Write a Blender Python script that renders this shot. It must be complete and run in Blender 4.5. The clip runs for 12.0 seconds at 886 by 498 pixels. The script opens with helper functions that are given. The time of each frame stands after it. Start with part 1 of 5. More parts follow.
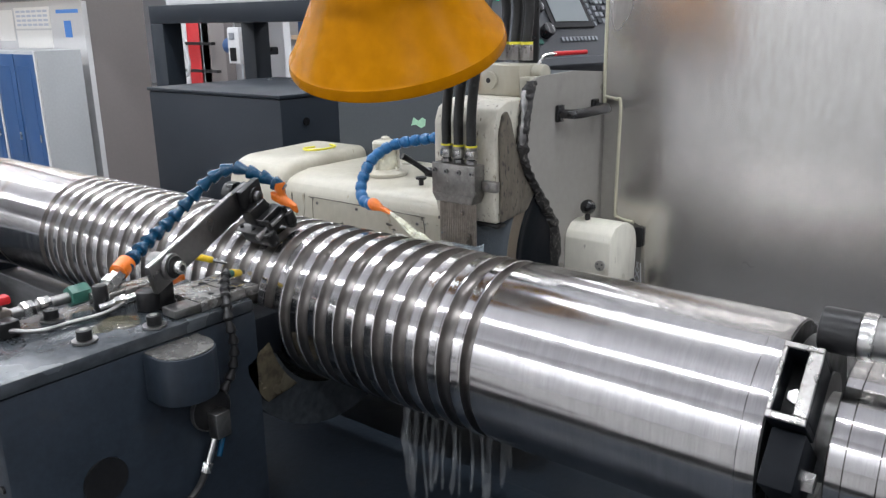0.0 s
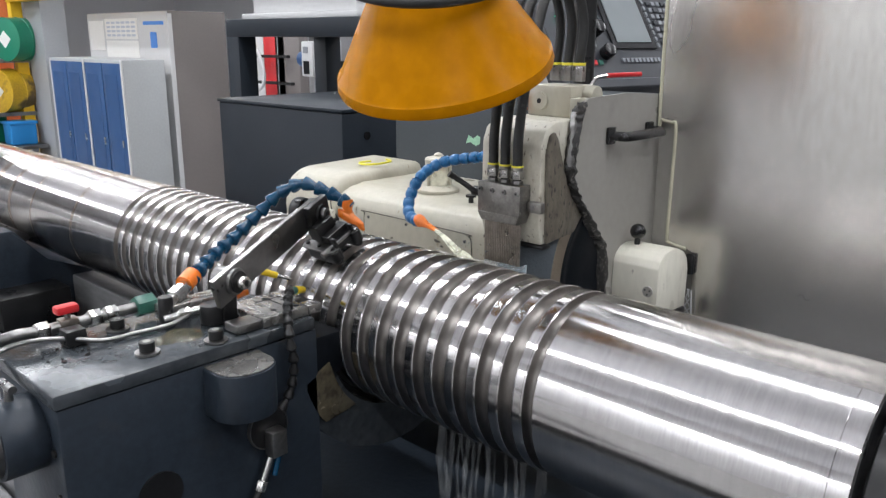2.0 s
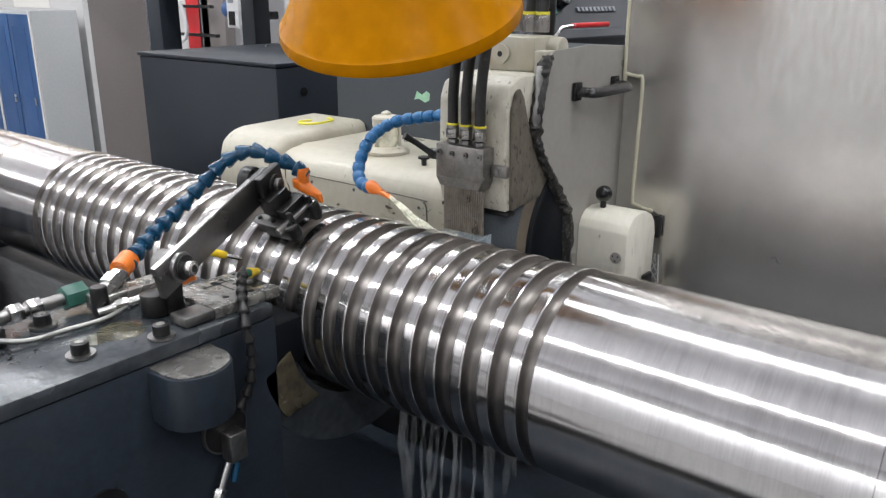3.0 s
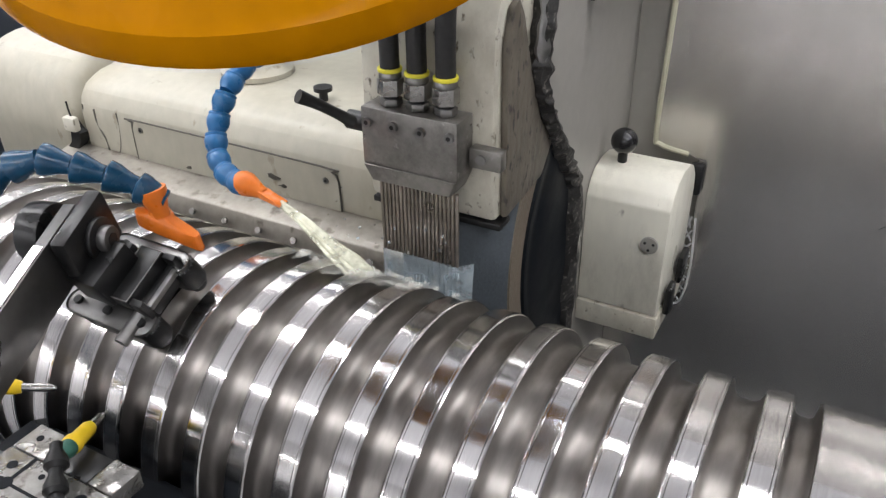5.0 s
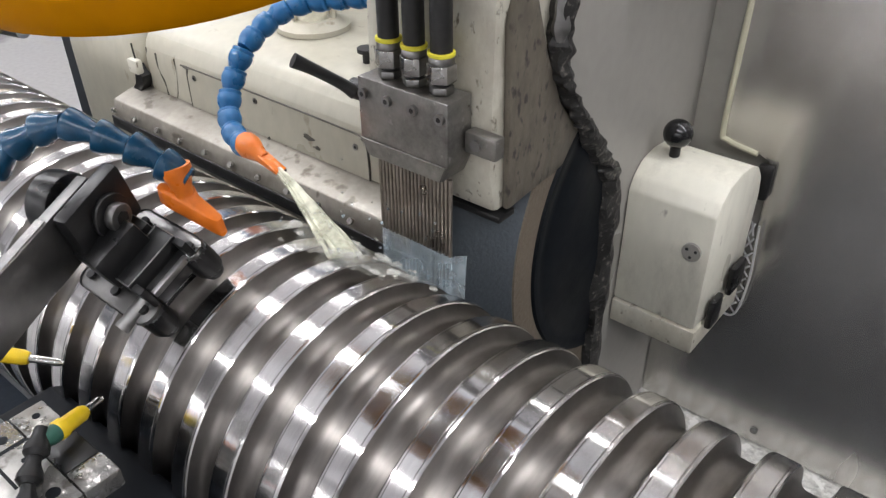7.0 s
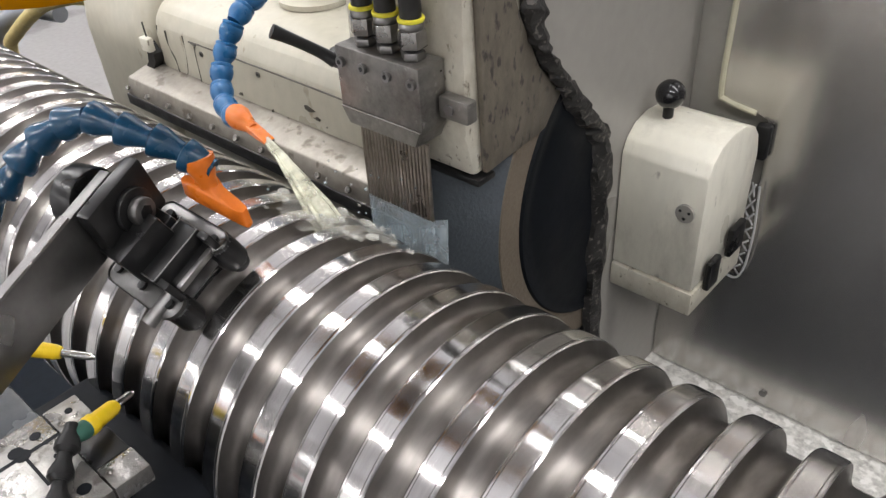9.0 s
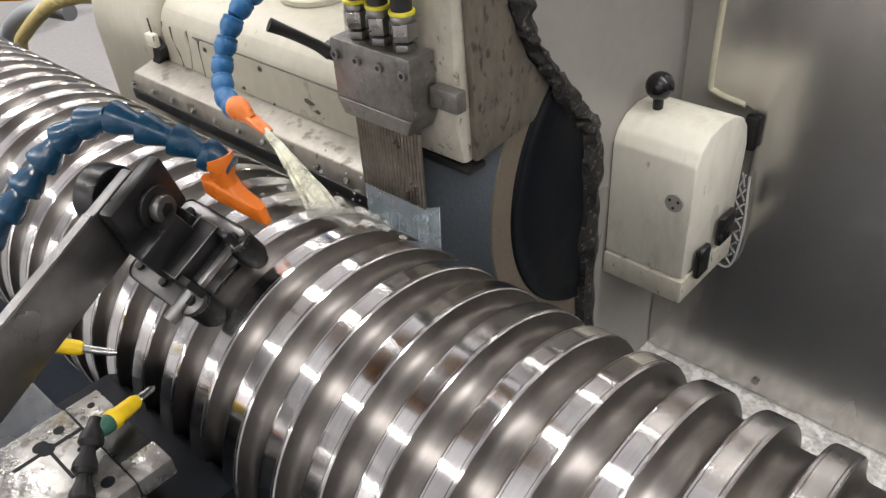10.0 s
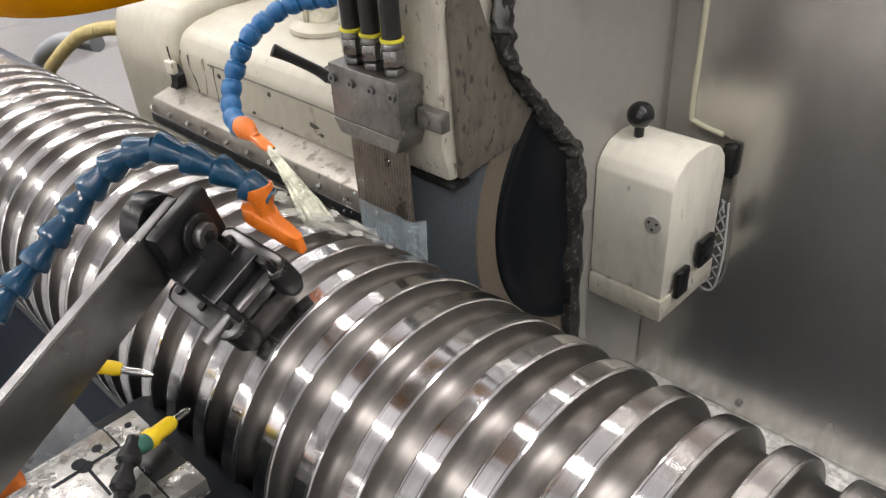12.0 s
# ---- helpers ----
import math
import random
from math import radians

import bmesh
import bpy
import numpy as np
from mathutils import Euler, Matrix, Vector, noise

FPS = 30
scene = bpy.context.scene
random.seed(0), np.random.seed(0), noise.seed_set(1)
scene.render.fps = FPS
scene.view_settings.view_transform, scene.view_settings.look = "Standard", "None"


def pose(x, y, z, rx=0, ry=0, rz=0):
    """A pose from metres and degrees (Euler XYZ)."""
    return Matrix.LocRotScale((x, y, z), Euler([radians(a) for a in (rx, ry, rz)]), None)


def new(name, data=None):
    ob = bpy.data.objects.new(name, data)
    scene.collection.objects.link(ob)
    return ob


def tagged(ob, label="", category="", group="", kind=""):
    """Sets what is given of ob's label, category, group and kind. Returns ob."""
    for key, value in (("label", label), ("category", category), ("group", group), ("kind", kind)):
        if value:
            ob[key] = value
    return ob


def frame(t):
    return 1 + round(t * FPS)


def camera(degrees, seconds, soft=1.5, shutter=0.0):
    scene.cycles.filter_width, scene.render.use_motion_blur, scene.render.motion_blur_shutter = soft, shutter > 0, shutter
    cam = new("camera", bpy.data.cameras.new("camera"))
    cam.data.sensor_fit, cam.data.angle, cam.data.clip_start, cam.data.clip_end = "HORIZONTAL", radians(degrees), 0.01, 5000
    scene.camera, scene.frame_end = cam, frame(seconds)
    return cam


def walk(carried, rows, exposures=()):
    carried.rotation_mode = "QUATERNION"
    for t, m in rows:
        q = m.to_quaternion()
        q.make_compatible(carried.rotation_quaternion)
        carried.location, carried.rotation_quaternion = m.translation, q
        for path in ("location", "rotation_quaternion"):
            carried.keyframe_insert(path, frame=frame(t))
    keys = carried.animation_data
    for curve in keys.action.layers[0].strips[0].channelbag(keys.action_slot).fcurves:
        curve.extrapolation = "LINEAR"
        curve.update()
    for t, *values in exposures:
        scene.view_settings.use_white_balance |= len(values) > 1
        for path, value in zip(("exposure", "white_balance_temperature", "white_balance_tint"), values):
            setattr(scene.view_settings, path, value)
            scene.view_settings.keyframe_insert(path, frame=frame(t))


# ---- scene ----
# ---- camera ----
cam = camera(58.51, 12.0, soft=1.35)
walk(cam, [
    (0.0, pose(0.9262, -1.0317, 1.5263, 73.986, 0.808, 37.921)),
    (0.5, pose(0.9296, -1.0313, 1.5306, 74.848, 0.377, 41.859)),
    (1.0, pose(0.9381, -1.0253, 1.5375, 76.245, -0.254, 46.018)),
    (1.5, pose(0.9474, -1.0086, 1.5318, 76.217, -0.428, 45.188)),
    (2.0, pose(0.9587, -0.9994, 1.5308, 75.126, -0.157, 43.241)),
    (2.5, pose(0.9439, -0.9798, 1.5223, 73.871, -0.099, 41.279)),
    (2.7, pose(0.9148, -0.9685, 1.5212, 73.429, -0.185, 40.243)),
    (4.3, pose(0.4551, -0.6085, 1.5516, 61.555, 0.276, 28.660)),
    (4.5, pose(0.4273, -0.5523, 1.5440, 61.137, 0.595, 27.968)),
    (5.0, pose(0.3908, -0.4443, 1.5328, 58.928, 0.619, 28.386)),
    (5.5, pose(0.3866, -0.3918, 1.5176, 57.735, 0.668, 30.039)),
    (6.0, pose(0.3980, -0.3705, 1.5171, 57.142, 0.446, 32.985)),
    (6.5, pose(0.4325, -0.3596, 1.5196, 56.809, -0.172, 37.012)),
    (7.0, pose(0.4615, -0.3259, 1.5271, 55.989, 0.301, 39.454)),
    (7.2, pose(0.4699, -0.3181, 1.5282, 55.729, 0.544, 40.010)),
    (8.8, pose(0.5126, -0.2990, 1.5245, 54.249, 2.813, 41.456)),
    (9.0, pose(0.5162, -0.3001, 1.5252, 54.182, 3.030, 41.617)),
    (9.5, pose(0.5301, -0.3043, 1.5220, 54.162, 3.223, 41.924)),
    (10.0, pose(0.5448, -0.3085, 1.5288, 54.089, 3.418, 42.119)),
    (10.5, pose(0.5581, -0.3150, 1.5253, 54.285, 3.655, 42.505)),
    (11.0, pose(0.5701, -0.3201, 1.5297, 54.480, 3.570, 42.857)),
    (11.5, pose(0.5863, -0.3244, 1.5363, 55.401, 3.402, 43.306)),
    (12.0, pose(0.6066, -0.3291, 1.5368, 56.831, 3.064, 43.812)),
], exposures=[(0.0, -0.28, 6200, 10), (2.7, -0.29, 6400, 10), (4.5, -0.22, 6500, 11), (7.2, -0.16, 6500, 11), (9.0, -0.16, 6700, 11), (12.0, -0.15, 6850, 12)])

TABLE_SPEED = 0.02905   # metres a second, the work table travels along +x

# ---- world, light, exposure ----
FLOOR = -0.5
V = TABLE_SPEED
SPIN = 100.0           # degrees a second
world = bpy.data.worlds.new("world")
scene.world = world
world.use_nodes = True
world.node_tree.nodes["Background"].inputs[0].default_value = (0.85, 0.92, 1.0, 1)
world.node_tree.nodes["Background"].inputs[1].default_value = 0.25
scene.view_settings.exposure = 0.0


def area(name, x, y, z, sx, sy, watts, colour=(0.98, 0.985, 1.0)):
    la = bpy.data.lights.new(name, "AREA")
    la.shape, la.size, la.size_y, la.energy, la.color = "RECTANGLE", sx, sy, watts, colour
    ob = new(name, la)
    ob.location = (x, y, z)
    return ob


# y, height, watts, width
LIGHT_ROWS = [(-10.2, 4.4, 210, 0.24), (-3.3, 5.2, 165, 0.14), (0.5, 5.2, 118, 0.40), (3.6, 5.2, 60, 0.20), (7.0, 5.1, 105, 0.34)]
for ly, lz, lw, wide in LIGHT_ROWS:
    for lx in (-16, -9.5, -3.0, 3.5):
        area("hall_lamp", lx, ly, lz - 0.04, 5.8, wide, lw)
        # Added upward fill to brighten the ceiling; not a fixture of the hall.
        area("ceiling_fill", lx, ly, lz + 0.14, 5.8, wide, 60).rotation_euler = (math.pi, 0, 0)

# ---- materials ----
def make(name, colour, rough=0.5, metal=0.0, vary=0.12, scale=6.0, fine=90.0, bump=0.02, spots=None, spot_at=0.62,
         spot_scale=14.0, aniso=0.0, stretch=(1, 1, 1), emit=0.0, alpha=1.0, trans=0.0, coat=0.0, rvary=0.12, spec=0.5, axis="X", turn=0.25, stain=None, stain_at=0.58, stain_scale=3.0):
    m = bpy.data.materials.new(name)
    m.use_nodes = True
    nt = m.node_tree
    n, l = nt.nodes, nt.links
    b = n["Principled BSDF"]
    b.inputs["Roughness"].default_value = rough
    b.inputs["Metallic"].default_value = metal
    b.inputs["Specular IOR Level"].default_value = spec
    b.inputs["Coat Weight"].default_value = coat
    tc = n.new("ShaderNodeTexCoord")
    mp = n.new("ShaderNodeMapping")
    mp.inputs["Scale"].default_value = stretch
    l.new(tc.outputs["Object"], mp.inputs["Vector"])

    def noise_node(s, detail=5):
        k = n.new("ShaderNodeTexNoise")
        k.inputs["Scale"].default_value, k.inputs["Detail"].default_value = s, detail
        l.new(mp.outputs["Vector"], k.inputs["Vector"])
        return k

    def mix(a, c, f):
        k = n.new("ShaderNodeMix")
        k.data_type = "RGBA"
        l.new(f, k.inputs[0])
        for socket, v in ((6, a), (7, c)):
            if isinstance(v, tuple):
                k.inputs[socket].default_value = (*v, 1)
            else:
                l.new(v, k.inputs[socket])
        return k.outputs[2]

    big, small = noise_node(scale), noise_node(fine, 3)
    add = n.new("ShaderNodeMath")
    add.operation = "ADD"
    l.new(big.outputs["Fac"], add.inputs[0])
    l.new(small.outputs["Fac"], add.inputs[1])
    half = n.new("ShaderNodeMapRange")
    half.inputs[1].default_value, half.inputs[2].default_value = 0.65, 1.35
    l.new(add.outputs[0], half.inputs[0])
    lo = tuple(max(c * (1 - vary), 0) for c in colour)
    hi = tuple(min(c * (1 + vary), 1) for c in colour)
    out = mix(lo, hi, half.outputs[0])
    if stain:
        sn = noise_node(stain_scale, 8)
        sn.inputs["Roughness"].default_value = 0.72
        soft = n.new("ShaderNodeMapRange")
        soft.inputs[1].default_value, soft.inputs[2].default_value = stain_at - 0.10, stain_at + 0.16
        soft.inputs[4].default_value = 0.8
        l.new(sn.outputs["Fac"], soft.inputs[0])
        out = mix(out, stain, soft.outputs[0])
    if spots:
        sp = noise_node(spot_scale, 6)
        ramp = n.new("ShaderNodeMapRange")
        ramp.inputs[1].default_value, ramp.inputs[2].default_value = spot_at - 0.02, spot_at + 0.075
        l.new(sp.outputs["Fac"], ramp.inputs[0])
        out = mix(out, spots, ramp.outputs[0])
    l.new(out, b.inputs["Base Color"])
    rr = n.new("ShaderNodeMapRange")
    rr.inputs[1].default_value, rr.inputs[2].default_value = 0.3, 0.7
    rr.inputs[3].default_value, rr.inputs[4].default_value = max(rough - rvary, 0.03), min(rough + rvary, 1)
    l.new(big.outputs["Fac"], rr.inputs[0])
    l.new(rr.outputs[0], b.inputs["Roughness"])
    if bump:
        bp = n.new("ShaderNodeBump")
        bp.inputs["Strength"].default_value, bp.inputs["Distance"].default_value = min(bump * 10, 1), 0.002
        l.new(add.outputs[0], bp.inputs["Height"])
        l.new(bp.outputs["Normal"], b.inputs["Normal"])
    if aniso:
        b.inputs["Anisotropic"].default_value = aniso
        b.inputs["Anisotropic Rotation"].default_value = turn
        tg = n.new("ShaderNodeTangent")
        tg.direction_type, tg.axis = "RADIAL", axis
        l.new(tg.outputs["Tangent"], b.inputs["Tangent"])
    if emit:
        b.inputs["Emission Color"].default_value = (*colour, 1)
        b.inputs["Emission Strength"].default_value = emit
    if alpha < 1:
        ar = n.new("ShaderNodeMapRange")
        ar.inputs[1].default_value, ar.inputs[2].default_value = 0.35, 0.65
        ar.inputs[3].default_value, ar.inputs[4].default_value = alpha * 0.35, min(alpha * 1.6, 1)
        l.new(big.outputs["Fac"], ar.inputs[0])
        l.new(ar.outputs[0], b.inputs["Alpha"])
    if trans:
        b.inputs["Transmission Weight"].default_value = trans
        b.inputs["IOR"].default_value = 1.33
    return m


GROUND_STEEL = make("ground steel", (0.60, 0.585, 0.575), 0.155, 1, 0.13, 9, 60, 0.0012, aniso=0.95, stretch=(9, 0.5, 0.5), rvary=0.03)
RUST_STEEL = make("rust tinted ground steel", (0.40, 0.335, 0.285), 0.26, 1, 0.2, 9, 60, 0.002, aniso=0.8, stretch=(9, 0.6, 0.6), rvary=0.06)
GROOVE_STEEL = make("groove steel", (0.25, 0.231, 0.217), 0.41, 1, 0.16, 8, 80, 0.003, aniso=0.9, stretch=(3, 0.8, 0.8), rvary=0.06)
DULL_STEEL = make("dull steel", (0.26, 0.255, 0.25), 0.38, 1, 0.2, 12, 120, 0.02)
BRIGHT_STEEL = make("bright steel", (0.66, 0.65, 0.63), 0.25, 1, 0.1, 20, 160, 0.01)
STAINLESS = make("stainless sheet", (0.59, 0.57, 0.543), 0.265, 0.88, 0.13, 2.5, 110, 0.006, stretch=(1, 1, 0.25), spots=(0.47, 0.45, 0.42), spot_at=0.66, spot_scale=4, rvary=0.03, aniso=0.5, axis="Z", turn=0.25)
CAST_DARK = make("dark grey machine paint", (0.019, 0.026, 0.036), 0.40, 0, 0.25, 5, 70, 0.03, spots=(0.028, 0.03, 0.034), spot_at=0.64, spot_scale=9, spec=0.35)
# Lighter than the dark casting paint: wet sheen is put into the colour.
CAST_TOP = make("oily dark casting with sheen in colour", (0.046, 0.053, 0.060), 0.20, 0.1, 0.4, 7, 60, 0.03, spots=(0.12, 0.11, 0.095), spot_at=0.69, spot_scale=10, rvary=0.14, stain=(0.024, 0.028, 0.033), stain_at=0.56, stain_scale=9)
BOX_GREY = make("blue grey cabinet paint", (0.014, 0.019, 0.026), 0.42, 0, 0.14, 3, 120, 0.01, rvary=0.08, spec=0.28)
CREAM = make("worn cream machine paint", (0.43, 0.408, 0.332), 0.36, 0, 0.10, 5, 60, 0.02, spots=(0.24, 0.20, 0.14), spot_at=0.69, spot_scale=42, stain=(0.37, 0.325, 0.235), stain_at=0.60, stain_scale=5, stretch=(1, 1, 0.55))
CREAM_CHIP = make("chipped cream paint", (0.55, 0.53, 0.45), 0.42, 0, 0.12, 9, 70, 0.03, spots=(0.12, 0.098, 0.07), spot_at=0.632, spot_scale=125, stain=(0.34, 0.30, 0.23), stain_at=0.57, stain_scale=12, stretch=(1, 1, 0.6))
GREY_PANEL = make("light grey panel paint", (0.31, 0.298, 0.272), 0.36, 0, 0.06, 3, 60, 0.006, spots=(0.22, 0.212, 0.195), spot_at=0.66, spot_scale=6)
LAMP_YELLOW = make("yellow enamel", (0.41, 0.160, 0.0002), 0.26, 0, 0.14, 5, 40, 0.02, spots=(0.30, 0.11, 0.001), spot_at=0.68, spot_scale=14, spec=0.04, stain=(0.37, 0.138, 0.0002), stain_scale=7)
BLUE_PLASTIC = make("blue jointed hose plastic", (0.012, 0.115, 0.29), 0.3, 0, 0.15, 40, 160, 0.01)
BLUE_DARK = make("dark blue wet hose plastic", (0.008, 0.055, 0.115), 0.2, 0, 0.15, 40, 160, 0.01)
ORANGE_PLASTIC = make("orange nozzle plastic", (0.76, 0.185, 0.02), 0.3, 0, 0.12, 40, 120, 0.01)
YELLOW_PLASTIC = make("yellow sleeve plastic", (0.80, 0.55, 0.015), 0.4, 0, 0.1, 40, 120, 0.01)
GREEN_PLASTIC = make("green collar plastic", (0.03, 0.115, 0.085), 0.4, 0, 0.15, 40, 120, 0.01)
RUBBER = make("black hose rubber", (0.018, 0.018, 0.018), 0.48, 0, 0.3, 30, 150, 0.03, spots=(0.06, 0.06, 0.055), spot_at=0.68, spot_scale=60)
RUBBER_CRUST = make("crusted black rubber", (0.022, 0.021, 0.020), 0.5, 0, 0.4, 30, 140, 0.1, spots=(0.13, 0.12, 0.105), spot_at=0.60, spot_scale=170)
BLACK_METAL = make("black oxide steel", (0.010, 0.010, 0.0105), 0.36, 0.1, 0.3, 20, 120, 0.015)
BLACK_GLOSS = make("black knob plastic", (0.010, 0.010, 0.011), 0.12, 0, 0.1, 10, 50, 0.0)
NOZZLE_BLOCK = make("stained nozzle steel", (0.23, 0.22, 0.205), 0.36, 0.75, 0.25, 14, 90, 0.03, spots=(0.34, 0.33, 0.31), spot_at=0.67, spot_scale=95, stain=(0.075, 0.068, 0.06), stain_at=0.55, stain_scale=26)
TUBE_STEEL = make("tarnished tube steel", (0.26, 0.23, 0.20), 0.35, 0.85, 0.3, 20, 90, 0.02)
LIP_STEEL = make("stained pale lip steel", (0.33, 0.305, 0.265), 0.40, 0.35, 0.2, 14, 90, 0.02, spots=(0.15, 0.13, 0.105), spot_at=0.62, spot_scale=40, stain=(0.22, 0.195, 0.16), stain_at=0.58, stain_scale=8)
WHEEL_GRIT = make("grey abrasive", (0.060, 0.072, 0.085), 0.75, 0, 0.15, 20, 300, 0.05)
WHEEL_SIDE = make("tan abrasive side", (0.145, 0.118, 0.088), 0.7, 0, 0.15, 20, 300, 0.05)
YELLOW_BAND = make("yellow band", (0.75, 0.68, 0.05), 0.5, 0, 0.08, 30, 100, 0)
SEAL = make("pale edge seal", (0.50, 0.48, 0.36), 0.5, 0, 0.12, 12, 90, 0.01)
COOLANT = make("milky coolant", (0.80, 0.80, 0.64), 0.12, 0, 0.10, 45, 160, 0.06, alpha=0.46)
MILK_FILM = make("thin milky film", (0.72, 0.72, 0.66), 0.10, 0, 0.10, 40, 160, 0.06, alpha=0.20)
FILM = make("thin coolant film", (0.55, 0.64, 0.69), 0.08, 0, 0.1, 30, 90, 0.06, alpha=0.29)
PUDDLE = make("oil puddle", (0.14, 0.125, 0.07), 0.08, 0, 0.2, 60, 160, 0.01, alpha=0.28)
DRIP = make("dripping coolant", (0.45, 0.47, 0.48), 0.3, 0, 0.1, 30, 90, 0.02, alpha=0.13)
WET_JAW = make("wet stained steel", (0.30, 0.292, 0.277), 0.26, 0.7, 0.25, 25, 120, 0.06, spots=(0.15, 0.14, 0.125), spot_at=0.60, spot_scale=60, rvary=0.12)
WET_TAN = make("wet stained tan metal", (0.14, 0.118, 0.078), 0.22, 0.4, 0.3, 18, 90, 0.05, spots=(0.07, 0.06, 0.045), spot_at=0.56, spot_scale=30, rvary=0.12)
FOAM = make("wet foam and grit", (0.52, 0.51, 0.48), 0.40, 0, 0.35, 40, 160, 0.08, spots=(0.75, 0.74, 0.71), spot_at=0.53, spot_scale=60)
WET_PLATE = make("wet grey steel plate", (0.20, 0.20, 0.205), 0.36, 0.4, 0.25, 7, 60, 0.015, stretch=(0.3, 1, 1), rvary=0.1)
CONCRETE = make("sealed concrete floor", (0.28, 0.275, 0.27), 0.45, 0, 0.12, 1.2, 30, 0.02, spots=(0.16, 0.155, 0.15), spot_at=0.63, spot_scale=1.6)
HALL_WALL = make("pale hall wall paint", (0.66, 0.66, 0.67), 0.7, 0, 0.05, 0.6, 20, 0.01)
HALL_CEIL = make("pale hall ceiling", (0.66, 0.66, 0.69), 0.8, 0, 0.08, 0.6, 20, 0.01)
WHITE_PAINT = make("white sheet metal paint", (0.56, 0.56, 0.56), 0.45, 0, 0.04, 1.5, 40, 0.004)
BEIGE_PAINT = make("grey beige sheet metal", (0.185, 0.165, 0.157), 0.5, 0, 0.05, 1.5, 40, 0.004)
LOCKER_GREY = make("pale grey locker paint", (0.40, 0.415, 0.42), 0.5, 0, 0.06, 1.5, 40, 0.004)
GREY_PAINT = make("grey sheet metal paint", (0.33, 0.345, 0.36), 0.5, 0, 0.05, 1.5, 40, 0.004)
BLUE_PAINT = make("blue locker paint", (0.022, 0.075, 0.20), 0.42, 0, 0.10, 2, 40, 0.004)
YELLOW_PAINT = make("yellow gantry paint", (0.78, 0.46, 0.015), 0.45, 0, 0.08, 1.5, 40, 0.004)
ORANGE_PAINT = make("orange crane paint", (0.72, 0.17, 0.045), 0.5, 0, 0.10, 1.5, 40, 0.004)
GREEN_PAINT = make("green drum paint", (0.010, 0.20, 0.115), 0.4, 0, 0.12, 3, 40, 0.004)
DRUM_YELLOW = make("oily yellow drum paint", (0.58, 0.36, 0.02), 0.4, 0, 0.2, 3, 40, 0.004, spots=(0.14, 0.09, 0.03), spot_at=0.55, spot_scale=3)
BIN_BLUE = make("blue crate plastic", (0.02, 0.22, 0.55), 0.4, 0, 0.06, 4, 60, 0.0)
RED_PAINT = make("red paint", (0.55, 0.02, 0.025), 0.4, 0, 0.1, 6, 60, 0.0)
PAPER = make("white paper", (0.78, 0.77, 0.74), 0.8, 0, 0.03, 3, 40, 0.0)
PRINT_BLUE = make("blue print", (0.10, 0.28, 0.72), 0.7, 0, 0.05, 4, 60, 0.0)
PRINT_GREY = make("pale grey print", (0.50, 0.54, 0.62), 0.8, 0, 0.05, 4, 60, 0.0)
GRIME = make("grinding dirt on cream paint", (0.115, 0.100, 0.078), 0.5, 0, 0.3, 12, 90, 0.09, spots=(0.045, 0.040, 0.035), spot_at=0.585, spot_scale=130, stain=(0.24, 0.212, 0.168), stain_at=0.62, stain_scale=14, stretch=(1, 1, 0.5))
BOX_CREAM = make("clean cream cover paint", (0.76, 0.735, 0.635), 0.36, 0, 0.06, 6, 70, 0.012, spots=(0.34, 0.31, 0.26), spot_at=0.70, spot_scale=60, stain=(0.43, 0.40, 0.33), stain_at=0.60, stain_scale=11, stretch=(1, 1, 0.4))
ARM_STEEL = make("grey ground arm steel", (0.16, 0.157, 0.154), 0.34, 0.9, 0.12, 8, 120, 0.01)
# Serves black parts, and recesses whose shade is put in as colour.
FLANGE_SHADE_BLACK = make("wet black flange, carrier and shaded recesses", (0.006, 0.0075, 0.010), 0.5, 0, 0.2, 12, 90, 0.01, spec=0.12)
FITTING = make("zinc plated fitting", (0.34, 0.33, 0.315), 0.30, 0.92, 0.15, 40, 160, 0.015, spots=(0.20, 0.19, 0.17), spot_at=0.66, spot_scale=70)
MOTOR_GREY = make("mid grey cabinet paint", (0.040, 0.047, 0.052), 0.45, 0, 0.10, 3, 120, 0.01, rvary=0.08, spec=0.3)
BARE_CHIP = make("bare primer under chipped paint", (0.085, 0.078, 0.066), 0.6, 0, 0.3, 40, 160, 0.04)
BED_GREY = make("wet worn grey bed casting", (0.20, 0.205, 0.21), 0.32, 0.25, 0.3, 6, 60, 0.02, spots=(0.11, 0.11, 0.11), spot_at=0.6, spot_scale=12, rvary=0.15)
MINT = make("mint green sticker", (0.30, 0.52, 0.36), 0.6, 0, 0.15, 60, 160, 0.0)
CONTROL_GREY = make("dark control panel plastic", (0.022, 0.025, 0.032), 0.45, 0, 0.1, 6, 120, 0.006)
KEY_GREY = make("pale key caps", (0.20, 0.21, 0.23), 0.5, 0, 0.1, 20, 100, 0)
SCREEN = make("dim monitor glass", (0.16, 0.18, 0.19), 0.35, 0, 0.04, 3, 30, 0, emit=0.10)
GREEN_GLOW = make("green pilot light", (0.02, 0.75, 0.35), 0.3, 0, 0.05, 3, 30, 0, emit=1.0)
TUBE_LIGHT = make("lit tube diffuser", (0.98, 0.985, 1.0), 0.5, 0, 0.02, 3, 30, 0, emit=8.0)
WOOD = make("raw board", (0.36, 0.27, 0.18), 0.6, 0, 0.15, 6, 60, 0.01, stretch=(0.3, 3, 3))
GLASSY = make("clear cup glass", (0.80, 0.78, 0.62), 0.12, 0, 0.06, 20, 60, 0.0, alpha=0.55)
PIPE_TAN = make("tan corrugated hose", (0.50, 0.40, 0.17), 0.5, 0, 0.1, 20, 60, 0.0)

# ---- building helpers ----
BASE = {}


